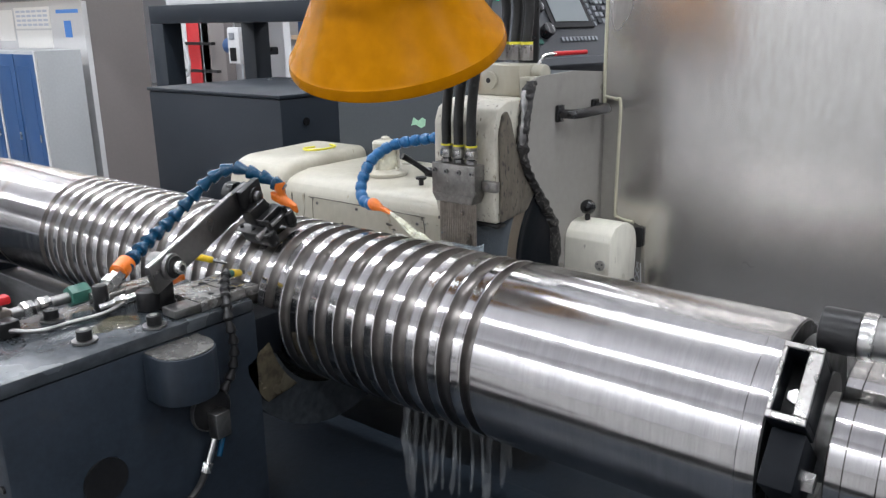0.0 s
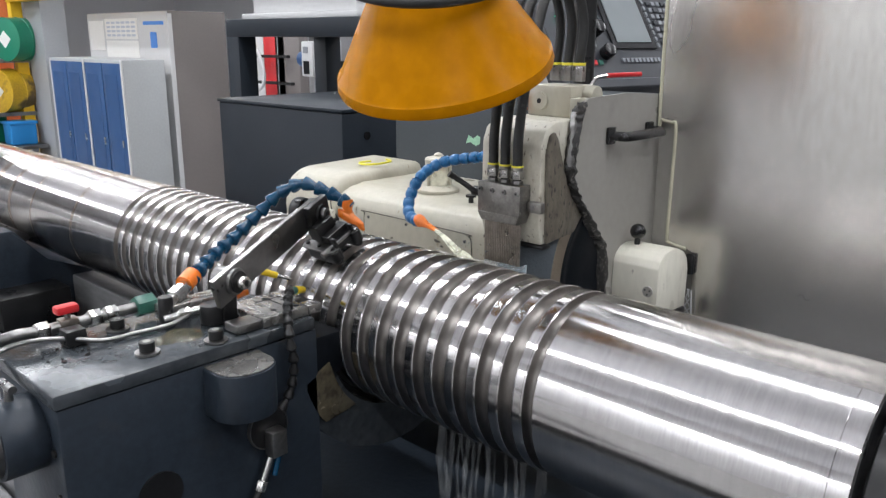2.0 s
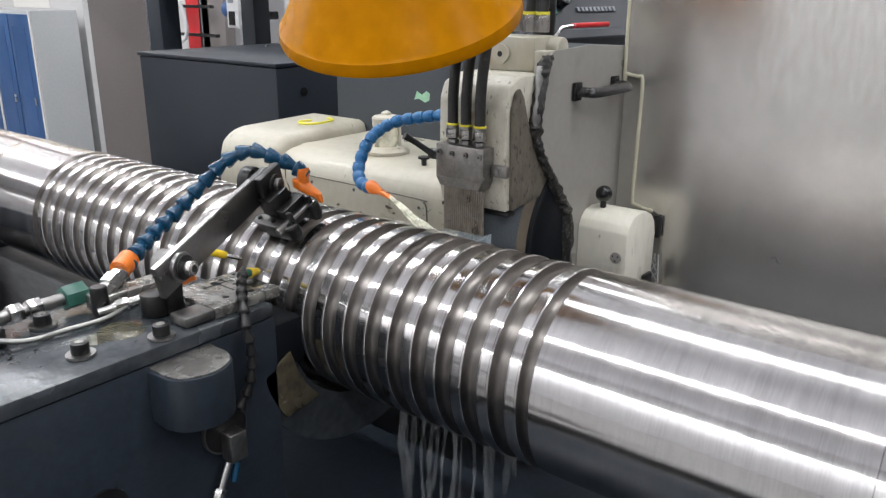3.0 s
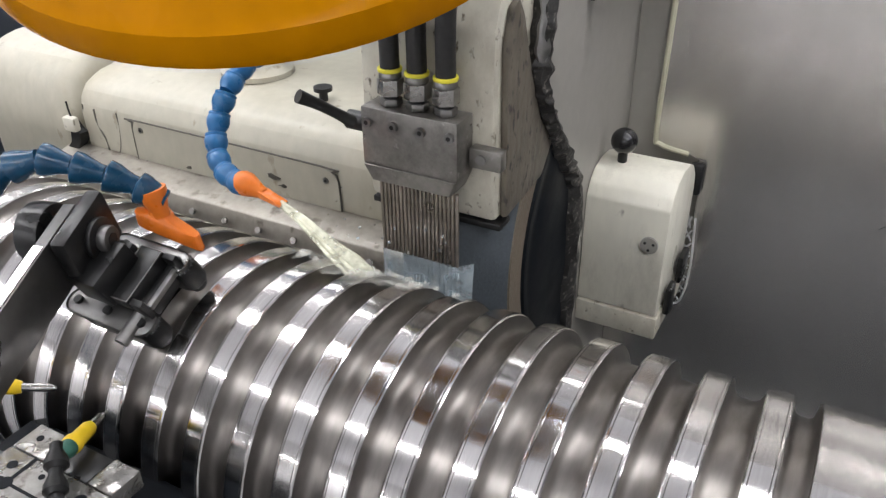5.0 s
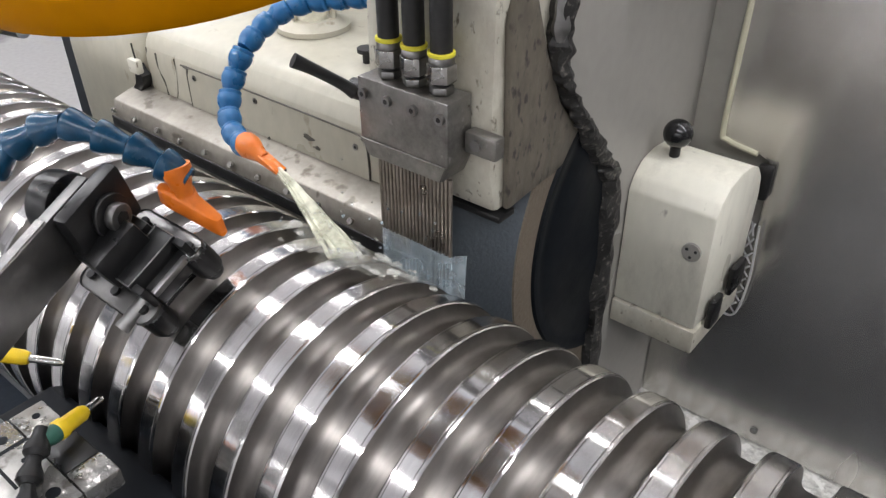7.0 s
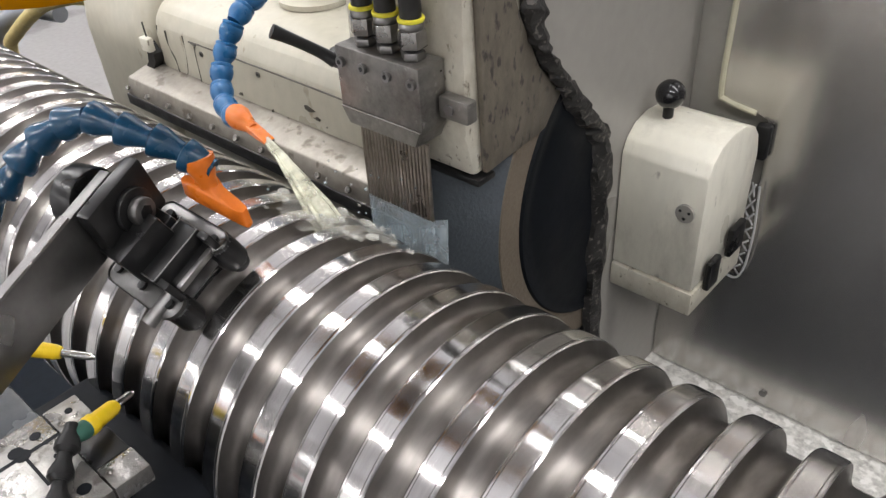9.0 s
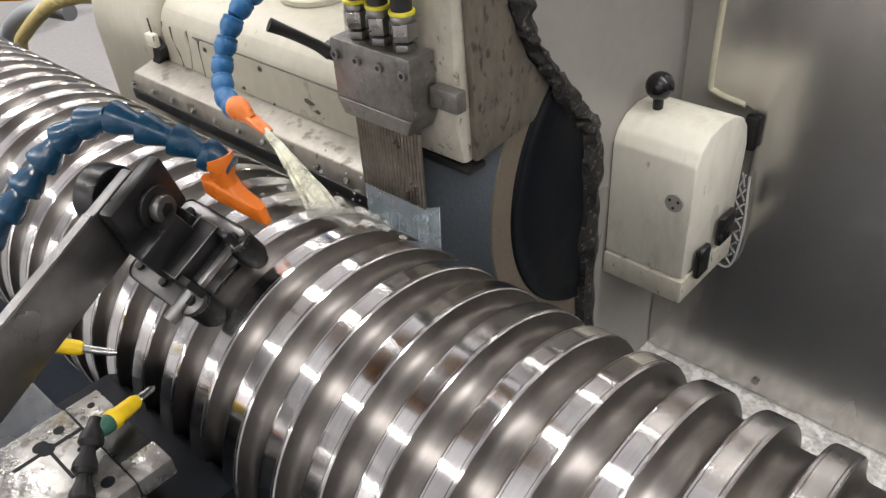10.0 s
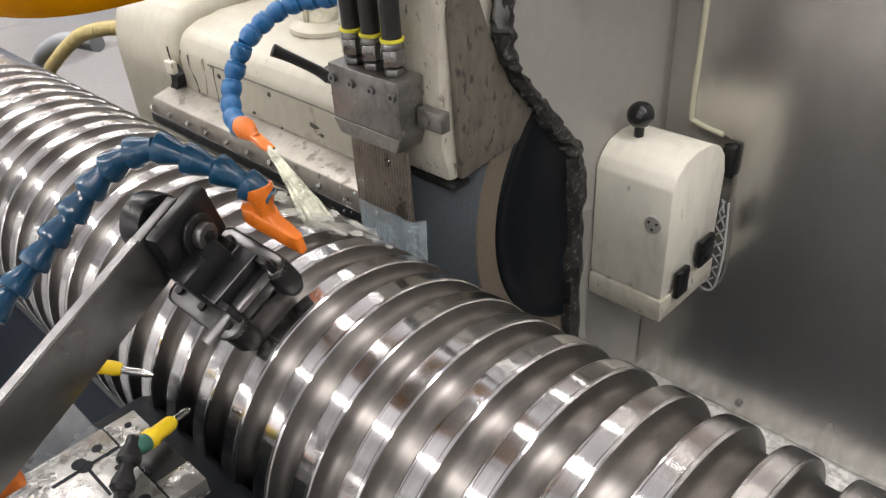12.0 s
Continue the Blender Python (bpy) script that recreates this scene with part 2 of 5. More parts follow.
def thing(name, label, category, at, group="", kind=""):
    ob = new(name)
    ob.empty_display_size = 0.05
    ob.location = at
    BASE[ob.name] = Vector(at)
    return tagged(ob, label, category, group, kind)


def part(name, bm, material, parent=None, label="", smooth=True, crease=0.6):
    me = bpy.data.meshes.new(name)
    base = BASE.get(parent.name, Vector((0, 0, 0))) if parent else Vector((0, 0, 0))
    if base.length:
        bmesh.ops.translate(bm, verts=bm.verts, vec=-base)
    bmesh.ops.recalc_face_normals(bm, faces=bm.faces)
    for f in bm.faces:
        f.smooth = smooth
    if smooth:
        for e in bm.edges:
            if len(e.link_faces) == 2 and e.calc_face_angle(0) > crease:
                e.smooth = False
    bm.to_mesh(me)
    bm.free()
    me.materials.append(material)
    ob = new(name, me)
    if parent:
        ob.parent = parent
        BASE[ob.name] = base
    if label:
        tagged(ob, label)
    return ob


def solid(name, bm, material, label, category, at=None, group="", kind="", smooth=True):
    """A thing of one mesh, with its origin at the given place."""
    me = bpy.data.meshes.new(name)
    if at is not None:
        bmesh.ops.translate(bm, verts=bm.verts, vec=-Vector(at))
    bmesh.ops.recalc_face_normals(bm, faces=bm.faces)
    for f in bm.faces:
        f.smooth = smooth
    if smooth:
        for e in bm.edges:
            if len(e.link_faces) == 2 and e.calc_face_angle(0) > 0.6:
                e.smooth = False
    bm.to_mesh(me)
    bm.free()
    me.materials.append(material)
    ob = new(name, me)
    if at is not None:
        ob.location = at
        BASE[ob.name] = Vector(at)
    return tagged(ob, label, category, group, kind)


def box(x0, x1, y0, y1, z0, z1, bevel=0.0, seg=2, bm=None, m=None):
    own = bmesh.new()
    bmesh.ops.create_cube(own, size=1)
    for w in own.verts:
        w.co = Vector(((x0 + x1) / 2 + w.co.x * (x1 - x0), (y0 + y1) / 2 + w.co.y * (y1 - y0), (z0 + z1) / 2 + w.co.z * (z1 - z0)))
    if bevel:
        bmesh.ops.bevel(own, geom=own.edges[:], offset=bevel, segments=seg, profile=0.5, affect="EDGES")
    if m is not None:
        bmesh.ops.transform(own, matrix=m, verts=own.verts)
    return join(bm, own)


def join(bm, own):
    if bm is None:
        return own
    tmp = bpy.data.meshes.new("tmp")
    own.to_mesh(tmp)
    own.free()
    bm.from_mesh(tmp)
    bpy.data.meshes.remove(tmp)
    return bm


def rod(p0, p1, r0, r1=None, seg=24, bevel=0.0, bm=None):
    p0, p1 = Vector(p0), Vector(p1)
    r1 = r0 if r1 is None else r1
    own = bmesh.new()
    d = p1 - p0
    m = Matrix.Translation((p0 + p1) / 2) @ d.to_track_quat("Z", "Y").to_matrix().to_4x4()
    bmesh.ops.create_cone(own, cap_ends=True, segments=seg, radius1=r0, radius2=r1, depth=d.length)
    if bevel:
        rim = [e for e in own.edges if any(len(f.verts) > 4 for f in e.link_faces)]
        bmesh.ops.bevel(own, geom=rim, offset=bevel, segments=2, profile=0.5, affect="EDGES")
    bmesh.ops.transform(own, matrix=m, verts=own.verts)
    return join(bm, own)


def lathe(profile, p0, direction, seg=48, bm=None, caps=True):
    """Turn (distance along, radius) pairs about the line from p0."""
    own = bmesh.new()
    q = Vector(direction).normalized().to_track_quat("Z", "Y").to_matrix().to_4x4()
    m = Matrix.Translation(p0) @ q
    rings = []
    for s, r in profile:
        rings.append([own.verts.new(m @ Vector((r * math.cos(2 * math.pi * k / seg), r * math.sin(2 * math.pi * k / seg), s))) for k in range(seg)])
    for a, b in zip(rings, rings[1:]):
        for k in range(seg):
            own.faces.new((a[k], a[(k + 1) % seg], b[(k + 1) % seg], b[k]))
    if caps:
        own.faces.new(rings[0])
        own.faces.new(rings[-1])
    return join(bm, own)


def prism(points, axis, a, b, bevel=0.0, seg=2, bm=None):
    """A polygon in the plane across the axis, drawn out from a to b. x: (y, z); y: (x, z); z: (x, y)."""
    own = bmesh.new()

    def at(p, d):
        return {"x": (d, p[0], p[1]), "y": (p[0], d, p[1]), "z": (p[0], p[1], d)}[axis]
    lo = [own.verts.new(at(p, a)) for p in points]
    hi = [own.verts.new(at(p, b)) for p in points]
    n = len(points)
    own.faces.new(lo)
    own.faces.new(hi[::-1])
    for k in range(n):
        own.faces.new((lo[k], lo[(k + 1) % n], hi[(k + 1) % n], hi[k]))
    if bevel:
        bmesh.ops.bevel(own, geom=own.edges[:], offset=bevel, segments=seg, profile=0.5, affect="EDGES")
    return join(bm, own)


def curve_points(pts, per=8):
    pts = [Vector(p) for p in pts]
    pts = [pts[0] * 2 - pts[1]] + pts + [pts[-1] * 2 - pts[-2]]
    out = []
    for a, b, c, d in zip(pts, pts[1:], pts[2:], pts[3:]):
        for k in range(per):
            t = k / per
            out.append(0.5 * (2 * b + (c - a) * t + (2 * a - 5 * b + 4 * c - d) * t * t + (3 * b - a - 3 * c + d) * t ** 3))
    return out + [pts[-2]]


def tube(pts, r, seg=12, per=8, bm=None, radii=None, flat=1.0):
    path = curve_points(pts, per) if per else [Vector(p) for p in pts]
    own = bmesh.new()
    rings, up = [], None
    for i, p in enumerate(path):
        d = (path[min(i + 1, len(path) - 1)] - path[max(i - 1, 0)]).normalized()
        if up is None:
            up = d.orthogonal().normalized()
        up = (up - d * up.dot(d)).normalized()
        side = d.cross(up)
        rad = radii(i / (len(path) - 1)) if radii else r
        rings.append([own.verts.new(p + rad * (math.cos(2 * math.pi * k / seg) * up + flat * math.sin(2 * math.pi * k / seg) * side)) for k in range(seg)])
    for a, b in zip(rings, rings[1:]):
        for k in range(seg):
            own.faces.new((a[k], a[(k + 1) % seg], b[(k + 1) % seg], b[k]))
    own.faces.new(rings[0])
    own.faces.new(rings[-1])
    return join(bm, own)


def hexnut(p, direction, r, h, bm=None):
    return rod(Vector(p), Vector(p) + Vector(direction).normalized() * h, r, seg=6, bevel=r * 0.08, bm=bm)


def sphere(p, r, bm=None, sub=3):
    own = bmesh.new()
    bmesh.ops.create_icosphere(own, subdivisions=sub, radius=r, matrix=Matrix.Translation(p))
    return join(bm, own)


def along(pts, step):
    """Places and headings at even steps along a smooth line."""
    path = curve_points(pts, 24)
    out, left = [], 0.0
    for a, b in zip(path, path[1:]):
        d = (b - a).length
        while left <= d and d > 0:
            out.append((a + (b - a) * (left / d), (b - a).normalized()))
            left += step
        left -= d
    return out


def jointed_hose(parent, pts, r, material, step=0.021, ball=False):
    """Ball-and-socket links, each one a part."""
    flared = [(-0.52, 0.66), (-0.36, 0.70), (-0.10, 0.88), (0.14, 1.06), (0.26, 1.10), (0.32, 1.12), (0.40, 1.12), (0.43, 1.04), (0.47, 0.80)]
    rounded = [(-0.52, 0.72), (-0.40, 0.80), (-0.22, 0.98), (0.0, 1.06), (0.16, 1.04), (0.28, 0.96), (0.34, 1.0), (0.42, 0.98), (0.47, 0.80)]
    for p, d in along(pts, step):
        bm = lathe([(u * step, r * q) for u, q in (rounded if ball else flared)], p, d, seg=18)
        part("link", bm, material, parent)



TABLE_THINGS = []      # ride on the table
SPIN_THINGS = []       # turn with the roll

# ---- hall ----
solid("floor", box(-30, 12, -11, 16, FLOOR - 0.2, FLOOR), CONCRETE, "grey sealed concrete factory floor", "floor", kind="structure")
solid("wall_south", box(-30, 12, -11.2, -11, FLOOR, 7), HALL_WALL, "pale painted factory wall", "wall", kind="structure")
solid("wall_north", box(-30, 12, 16, 16.2, FLOOR, 7), HALL_WALL, "pale painted factory wall", "wall", kind="structure")
solid("wall_west", box(-30.2, -30, -11.2, 16.2, FLOOR, 7), HALL_WALL, "pale painted factory wall", "wall", kind="structure")
solid("wall_east", box(12, 12.2, -11.2, 16.2, FLOOR, 7), HALL_WALL, "pale painted factory wall", "wall", kind="structure")
solid("ceiling", box(-30.2, 12.2, -11.2, 16.2, 7, 7.2), HALL_CEIL, "grey factory hall ceiling", "ceiling", kind="structure")


def ceiling_light(x, y, z, wide):
    t = thing("ceiling_light", "long white tube light hung under the hall ceiling", "ceiling light", (x, y, z), "rows of hall lights")
    part("housing", box(x - 2.95, x + 2.95, y - wide / 2 - 0.03, y + wide / 2 + 0.03, z + 0.03, z + 0.10, 0.01), WHITE_PAINT, t)
    part("diffuser", box(x - 2.9, x + 2.9, y - wide / 2, y + wide / 2, z, z + 0.029), TUBE_LIGHT, t)
    for h in (-1.99, 1.99):
        part("hanger", box(x + h - 0.01, x + h + 0.01, y - 0.01, y + 0.01, z + 0.1, 7.0), DULL_STEEL, t)


for ly, lz, lw, wide in LIGHT_ROWS:
    for lx in (-16, -9.5, -3.0, 3.5):
        ceiling_light(lx, ly, lz, wide)

# ---- machine bed and table ----
solid("machine_bed", box(-4.2, 3.2, -0.62, 0.60, FLOOR, 0.52, 0.02), CAST_DARK, "dark grey cast machine bed under the table", "machine bed", kind="structure")
b = box(-0.6, 3.2, 0.495, 0.60, 0.52, 0.665)
solid("coolant_trough", b, FOAM, "pale wet foamy ledge along the bed", "trough", kind="structure")

tab = thing("work_table", "long wet grey steel sliding work table", "machine table", (-0.8, -0.2, 0.52))
part("slab", box(-3.6, 1.9, -0.56, 0.17, 0.521, 0.62, 0.006), CAST_DARK, tab)
part("slide_cover", box(-3.6, -0.42, -0.95, -0.57, 0.60, 0.655, 0.006), WET_PLATE, tab)
part("slide_cover", box(-3.6, -0.42, -0.565, -0.30, 0.63, 0.70, 0.006), WET_PLATE, tab)
part("rail", box(-3.6, -0.62, -0.045, 0.06, 0.62, 0.80, 0.006), WET_PLATE, tab)
part("way", box(-3.6, 1.9, -0.95, -0.80, 0.50, 0.60, 0.006), DULL_STEEL, tab)
TABLE_THINGS.append(tab)
rk = thing("cable_chain", "black ribbed cable chain beside the table", "cable chain", (-1.0, -1.0, 0.46))
for k in range(46):
    x = -2.0 + k * 0.035
    part("chain_link", box(x, x + 0.026, -1.09, -0.985, 0.46, 0.53, 0.003, 1), BLACK_METAL, rk)
solid("bed_step", box(-4.2, 3.2, -1.25, -0.63, FLOOR, 0.455, 0.01), BED_GREY, "dark grey ledge of the machine bed", "machine bed", kind="structure")

# ---- grooved roll ----
R = 0.15
PITCH, LAST = 0.0455, 0.2505
roll = thing("grooved_roll", "large ground steel roll with ring grooves, turning wet", "steel roll", (0, 0, 1.0))


def turned(profile, seg=144):
    own = bmesh.new()
    rings = []
    for s, r in profile:
        rings.append([own.verts.new((s, -r * math.sin(2 * math.pi * k / seg), 1.0 + r * math.cos(2 * math.pi * k / seg))) for k in range(seg)])
    for a, b in zip(rings, rings[1:]):
        for k in range(seg):
            own.faces.new((a[k], a[(k + 1) % seg], b[(k + 1) % seg], b[k]))
    return own


def capped(profile, seg=144):
    return turned([(profile[0][0], 0.001)] + profile + [(profile[-1][0], 0.001)], seg)


crests = [LAST - PITCH * k for k in range(29)]
first = crests[-1]
part("plain_barrel", capped([(-2.45, 0.1495), (first - 0.075, 0.1495), (first - 0.072, 0.1505), (first - 0.031, 0.1505), (first - 0.0295, 0.137)]), GROUND_STEEL, roll, "smooth ground barrel with faint rust bands", crease=0.1)
part("plain_barrel", capped([(0.279, 0.137), (0.2795, 0.149), (0.2802, 0.15), (0.6765, 0.15), (0.6772, 0.1494), (0.6778, 0.15), (0.70, 0.1475), (0.7005, 0.146)]), GROUND_STEEL, roll, "smooth bright ground barrel", crease=0.1)
for bx, bw in ((-2.32, 0.03), (-2.06, 0.012), (-1.95, 0.035), (-1.80, 0.02), (-1.62, 0.01), (-1.33, 0.014)):
    part("rust_band", turned([(bx, 0.1496), (bx + 0.001, 0.1499), (bx + bw, 0.1499), (bx + bw + 0.001, 0.1496)]), RUST_STEEL, roll, "faint rusty band", crease=0.1)
part("end_face", capped([(0.7004, 0.144), (0.702, 0.144)]), BLACK_METAL, roll, "dark end face")
part("journal", capped([(0.70, 0.085), (0.745, 0.085), (0.746, 0.06), (0.766, 0.06)], 64), DULL_STEEL, roll)
part("journal", capped([(-2.9, 0.11), (-2.45, 0.11)], 64), GROUND_STEEL, roll)
HALF, DEPTH = 0.0098, 0.0135
for k, c in enumerate(crests):
    part("ring_land", turned([(c + sg * a, R - d) for sg, a, d in (
        (-1, HALF, 0.0012), (-1, HALF - 0.0012, 0.0003), (-1, HALF - 0.0026, 0.0002), (-1, HALF - 0.0029, 0.0009), (-1, HALF - 0.0034, 0.0),
        (1, HALF - 0.0034, 0.0), (1, HALF - 0.0029, 0.0009), (1, HALF - 0.0026, 0.0002), (1, HALF - 0.0012, 0.0003), (1, HALF, 0.0012))], 144), GROUND_STEEL, roll, crease=0.1)
    a, e = c + HALF, (crests[k - 1] - HALF if k else 0.2795)
    prof = []
    for j in range(15):
        u = 0.5 - 0.5 * math.cos(math.pi * j / 14)
        prof.append((a + (e - a) * u, R - 0.0012 - DEPTH * (1 - 0.012 * k) * (1 - abs(2 * u - 1) ** 5.0)))
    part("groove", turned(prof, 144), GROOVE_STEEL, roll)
prof = [(first - 0.0295, R - 0.0015 - DEPTH)]
for j in range(1, 6):
    u = j / 5
    prof.append((first - 0.0295 + (0.0295 - HALF) * u, R - 0.0012 - DEPTH * (1 - u ** 5.0)))
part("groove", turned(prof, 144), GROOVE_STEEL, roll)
SPIN_THINGS.append(roll)

# ---- carrier and spindle at the roll's end ----
def spun(ang, rad, x):
    return Vector((x, -rad * math.sin(radians(ang)), 1.0 + rad * math.cos(radians(ang))))


dog = thing("drive_carrier", "black clamp carrier on the roll end with a windowed drive jaw", "lathe carrier", (0, 0, 1.0))
part("clamp_ring", turned([(0.708, 0.086), (0.708, 0.125), (0.711, 0.129), (0.738, 0.129), (0.742, 0.125), (0.742, 0.086), (0.708, 0.086)], 48), BLACK_METAL, dog)


def framed(ang, low, high):
    m = Matrix.Translation((0.742, 0, 1.0)) @ Matrix.Rotation(radians(ang), 4, "X")
    own = None
    for x0, x1, y0, y1 in ((-0.035, 0.010, -0.037, -0.028), (-0.035, 0.010, 0.051, 0.058), (-0.035, -0.0295, -0.028, 0.051), (-0.006, 0.010, -0.028, 0.051)):
        own = box(x0, x1, y0, y1, low, high, 0.001, 1, bm=own, m=m)
    return own


jf = part("jaw_frame", framed(50, 0.105, 0.172), FLANGE_SHADE_BLACK, dog)
part("frame_rim", framed(50, 0.1725, 0.178), FITTING, jf, "bare worn rim of the jaw window")
m55 = Matrix.Translation((0.742, 0, 1.0)) @ Matrix.Rotation(radians(50), 4, "X")
part("jaw_floor", box(-0.034, 0.009, -0.036, 0.057, 0.100, 0.112, m=m55), FLANGE_SHADE_BLACK, dog)
part("jaw_screw", rod(m55 @ Vector((-0.016, 0.004, 0.11)), m55 @ Vector((-0.016, 0.004, 0.142)), 0.009, seg=6), BRIGHT_STEEL, dog)
part("side_lug", box(-0.03, 0.010, -0.11, -0.039, 0.05, 0.15, 0.004, m=m55), FLANGE_SHADE_BLACK, dog)
part("clamp_bolt", rod(spun(88, 0.135, 0.735), spun(88, 0.135, 0.765), 0.013, seg=6), BRIGHT_STEEL, dog)
SPIN_THINGS.append(dog)

pin = thing("drive_pin", "black and steel drive pin on the spindle face", "drive pin", (0, 0, 1.0))
part("sleeve", rod(spun(21, 0.183, 0.738), spun(21, 0.183, 0.781), 0.027, bevel=0.003), BLACK_METAL, pin)
part("collar", rod(spun(21, 0.183, 0.781), spun(21, 0.183, 0.797), 0.0285, bevel=0.002), BRIGHT_STEEL, pin)
part("stem", rod(spun(21, 0.183, 0.797), spun(21, 0.183, 1.02), 0.025), DULL_STEEL, pin)
SPIN_THINGS.append(pin)
nose = thing("spindle_nose", "bright turned steel spindle nose", "machine spindle", (0, 0, 1.0))
part("flange", capped([(0.767, 0.105), (0.770, 0.112), (0.7870, 0.112), (0.7875, 0.1105), (0.7885, 0.112), (0.823, 0.112), (0.8235, 0.1105), (0.8245, 0.112), (1.02, 0.112)], 64), GROUND_STEEL, nose)
part("face_plate", capped([(1.02, 0.22), (1.06, 0.22)], 64), DULL_STEEL, nose)
SPIN_THINGS.append(nose)
hs = thing("headstock", "dark grey headstock casting on the table", "headstock", (1.35, 0, 0.62))
part("body", box(1.07, 1.75, -0.28, 0.17, 0.621, 1.28, 0.02), CAST_DARK, hs)
part("nameplate", box(1.2, 1.4, -0.284, -0.281, 0.9, 1.0), DULL_STEEL, hs)
TABLE_THINGS.append(hs)

# ---- near steady rest ----
sr = thing("steady_rest", "dark grey oily cast steady rest beside the roll", "steady rest", (-0.26, -0.44, 0.62))
part("body", box(-0.385, -0.152, -0.645, -0.20, 0.621, 1.040, 0.006), CAST_DARK, sr, "dark painted casting")
part("top_plate", box(-0.386, -0.150, -0.648, -0.205, 1.0405, 1.063, 0.004), CAST_TOP, sr, "oily worn top plate with chips, lightened for sheen")
pts = [(-0.158, -0.424), (-0.158, -0.320)] + [(-0.118 + 0.045 * math.cos(a), -0.372 + 0.052 * math.sin(a)) for a in [math.pi / 2 - math.pi * k / 14 for k in range(15)]]
part("boss", prism(pts, "z", 0.955, 1.034, 0.003), CAST_DARK, sr, "half-round boss with a bare top")
part("boss_cap", prism([(-0.12 + (x + 0.12) * 0.94, -0.372 + (y + 0.372) * 0.94) for x, y in pts], "z", 1.0345, 1.0365), WET_JAW, sr, "bare worn boss top")
# Near-black block: the shade under the plate is put into its colour.
part("jaw_block", box(-0.36, -0.155, -0.215, -0.140, 0.94, 1.022, 0.008), FLANGE_SHADE_BLACK, sr)
part("slide_bar", box(-0.345, -0.305, -0.40, -0.275, 1.0645, 1.0905, 0.003), WET_JAW, sr)
part("slide_bar", box(-0.205, -0.165, -0.35, -0.301, 1.0645, 1.0800, 0.003), DULL_STEEL, sr)
part("jaw_plate", box(-0.276, -0.165, -0.300, -0.2080, 1.0635, 1.0805, 0.0015), WET_JAW, sr, "wet pale jaw plate with bolt holes")
part("jaw_tile", box(-0.276, -0.2270, -0.2072, -0.180, 1.0635, 1.0803, 0.0015), WET_JAW, sr)
part("jaw_tile", box(-0.2262, -0.1925, -0.2072, -0.180, 1.0635, 1.0795, 0.0015), BLACK_METAL, sr, "dark wet tile")
part("jaw_tile", box(-0.1917, -0.165, -0.2072, -0.179, 1.0635, 1.0803, 0.0015), WET_JAW, sr)
# Flat black inlays give the dark inside grooves and holes as colour.
part("guide_groove", box(-0.247, -0.2435, -0.262, -0.2082, 1.0800, 1.0808), FLANGE_SHADE_BLACK, sr)
part("guide_groove", box(-0.2435, -0.205, -0.2365, -0.2340, 1.0800, 1.0808), FLANGE_SHADE_BLACK, sr)
slot = rod((-0.252, -0.238, 1.0800), (-0.252, -0.238, 1.0810), 0.0058, seg=16)
part("oval_slot", rod((-0.246, -0.236, 1.0800), (-0.246, -0.236, 1.0809), 0.0062, seg=16, bm=slot), FLANGE_SHADE_BLACK, sr)
for x, y, r in ((-0.182, -0.221, 0.0052), (-0.257, -0.221, 0.0042), (-0.226, -0.219, 0.0026), (-0.262, -0.192, 0.003), (-0.19, -0.262, 0.005)):
    part("bolt_hole", rod((x, y, 1.0798), (x, y, 1.0809), r, seg=16), FLANGE_SHADE_BLACK, sr)
for x, y in ((-0.172, -0.385), (-0.203, -0.485), (-0.335, -0.470)):
    bt = part("washer", rod((x, y, 1.0640), (x, y, 1.0675), 0.019, seg=28), DULL_STEEL, sr)
    part("cap_bolt", rod((x, y, 1.0675), (x, y, 1.0835), 0.0118, seg=20, bevel=0.0015), BLACK_METAL, bt)
    part("bolt_socket", rod((x, y, 1.0836), (x, y, 1.0841), 0.0062, seg=6), FITTING, bt)
arc = [(-0.252 * math.sin(radians(a)), 1.0 + 0.252 * math.cos(radians(a))) for a in range(103, 216, 8)]
arc += [(-0.166 * math.sin(radians(a)), 1.0 + 0.166 * math.cos(radians(a))) for a in range(215, 102, -8)]
part("lower_jaw", prism(arc, "x", -0.31, -0.160, 0.003), CAST_TOP, sr, "dark wet half-ring jaw under the roll")
wedge = [(-0.238 * math.sin(radians(a)), 1.0 + 0.238 * math.cos(radians(a))) for a in range(104, 131, 4)]
wedge += [(-0.176 * math.sin(radians(a)), 1.0 + 0.176 * math.cos(radians(a))) for a in range(140, 99, -4)]
part("jaw_shoe", prism(wedge, "x", -0.27, -0.152, 0.003), WET_TAN, sr, "wet stained tan shoe on the jaw")
part("flange_housing", rod((-0.235, -0.705, 0.985), (-0.235, -0.645, 0.985), 0.056, seg=40, bevel=0.003), CAST_DARK, sr)
part("cylinder_nose", lathe([(0, 0.050), (0.010, 0.050), (0.024, 0.036), (0.040, 0.026), (0.052, 0.026)], (-0.235, -0.7055, 0.985), (0, -1, 0), 36), DULL_STEEL, sr, "bare steel cylinder nose")
part("square_shaft", box(-0.256, -0.214, -0.93, -0.757, 0.966, 1.004, 0.003), BRIGHT_STEEL, sr)
part("nose_hole", rod((-0.187, -0.718, 0.985), (-0.1835, -0.718, 0.985), 0.006, seg=14), BLACK_METAL, sr)
part("breather", rod((-0.235, -0.675, 1.04), (-0.235, -0.675, 1.060), 0.006), DULL_STEEL, sr)
part("breather_handle", rod((-0.255, -0.675, 1.062), (-0.215, -0.675, 1.062), 0.006), DULL_STEEL, sr)
part("round_port", rod((-0.1525, -0.51, 0.855), (-0.148, -0.51, 0.855), 0.036, seg=36), BLACK_METAL, sr)
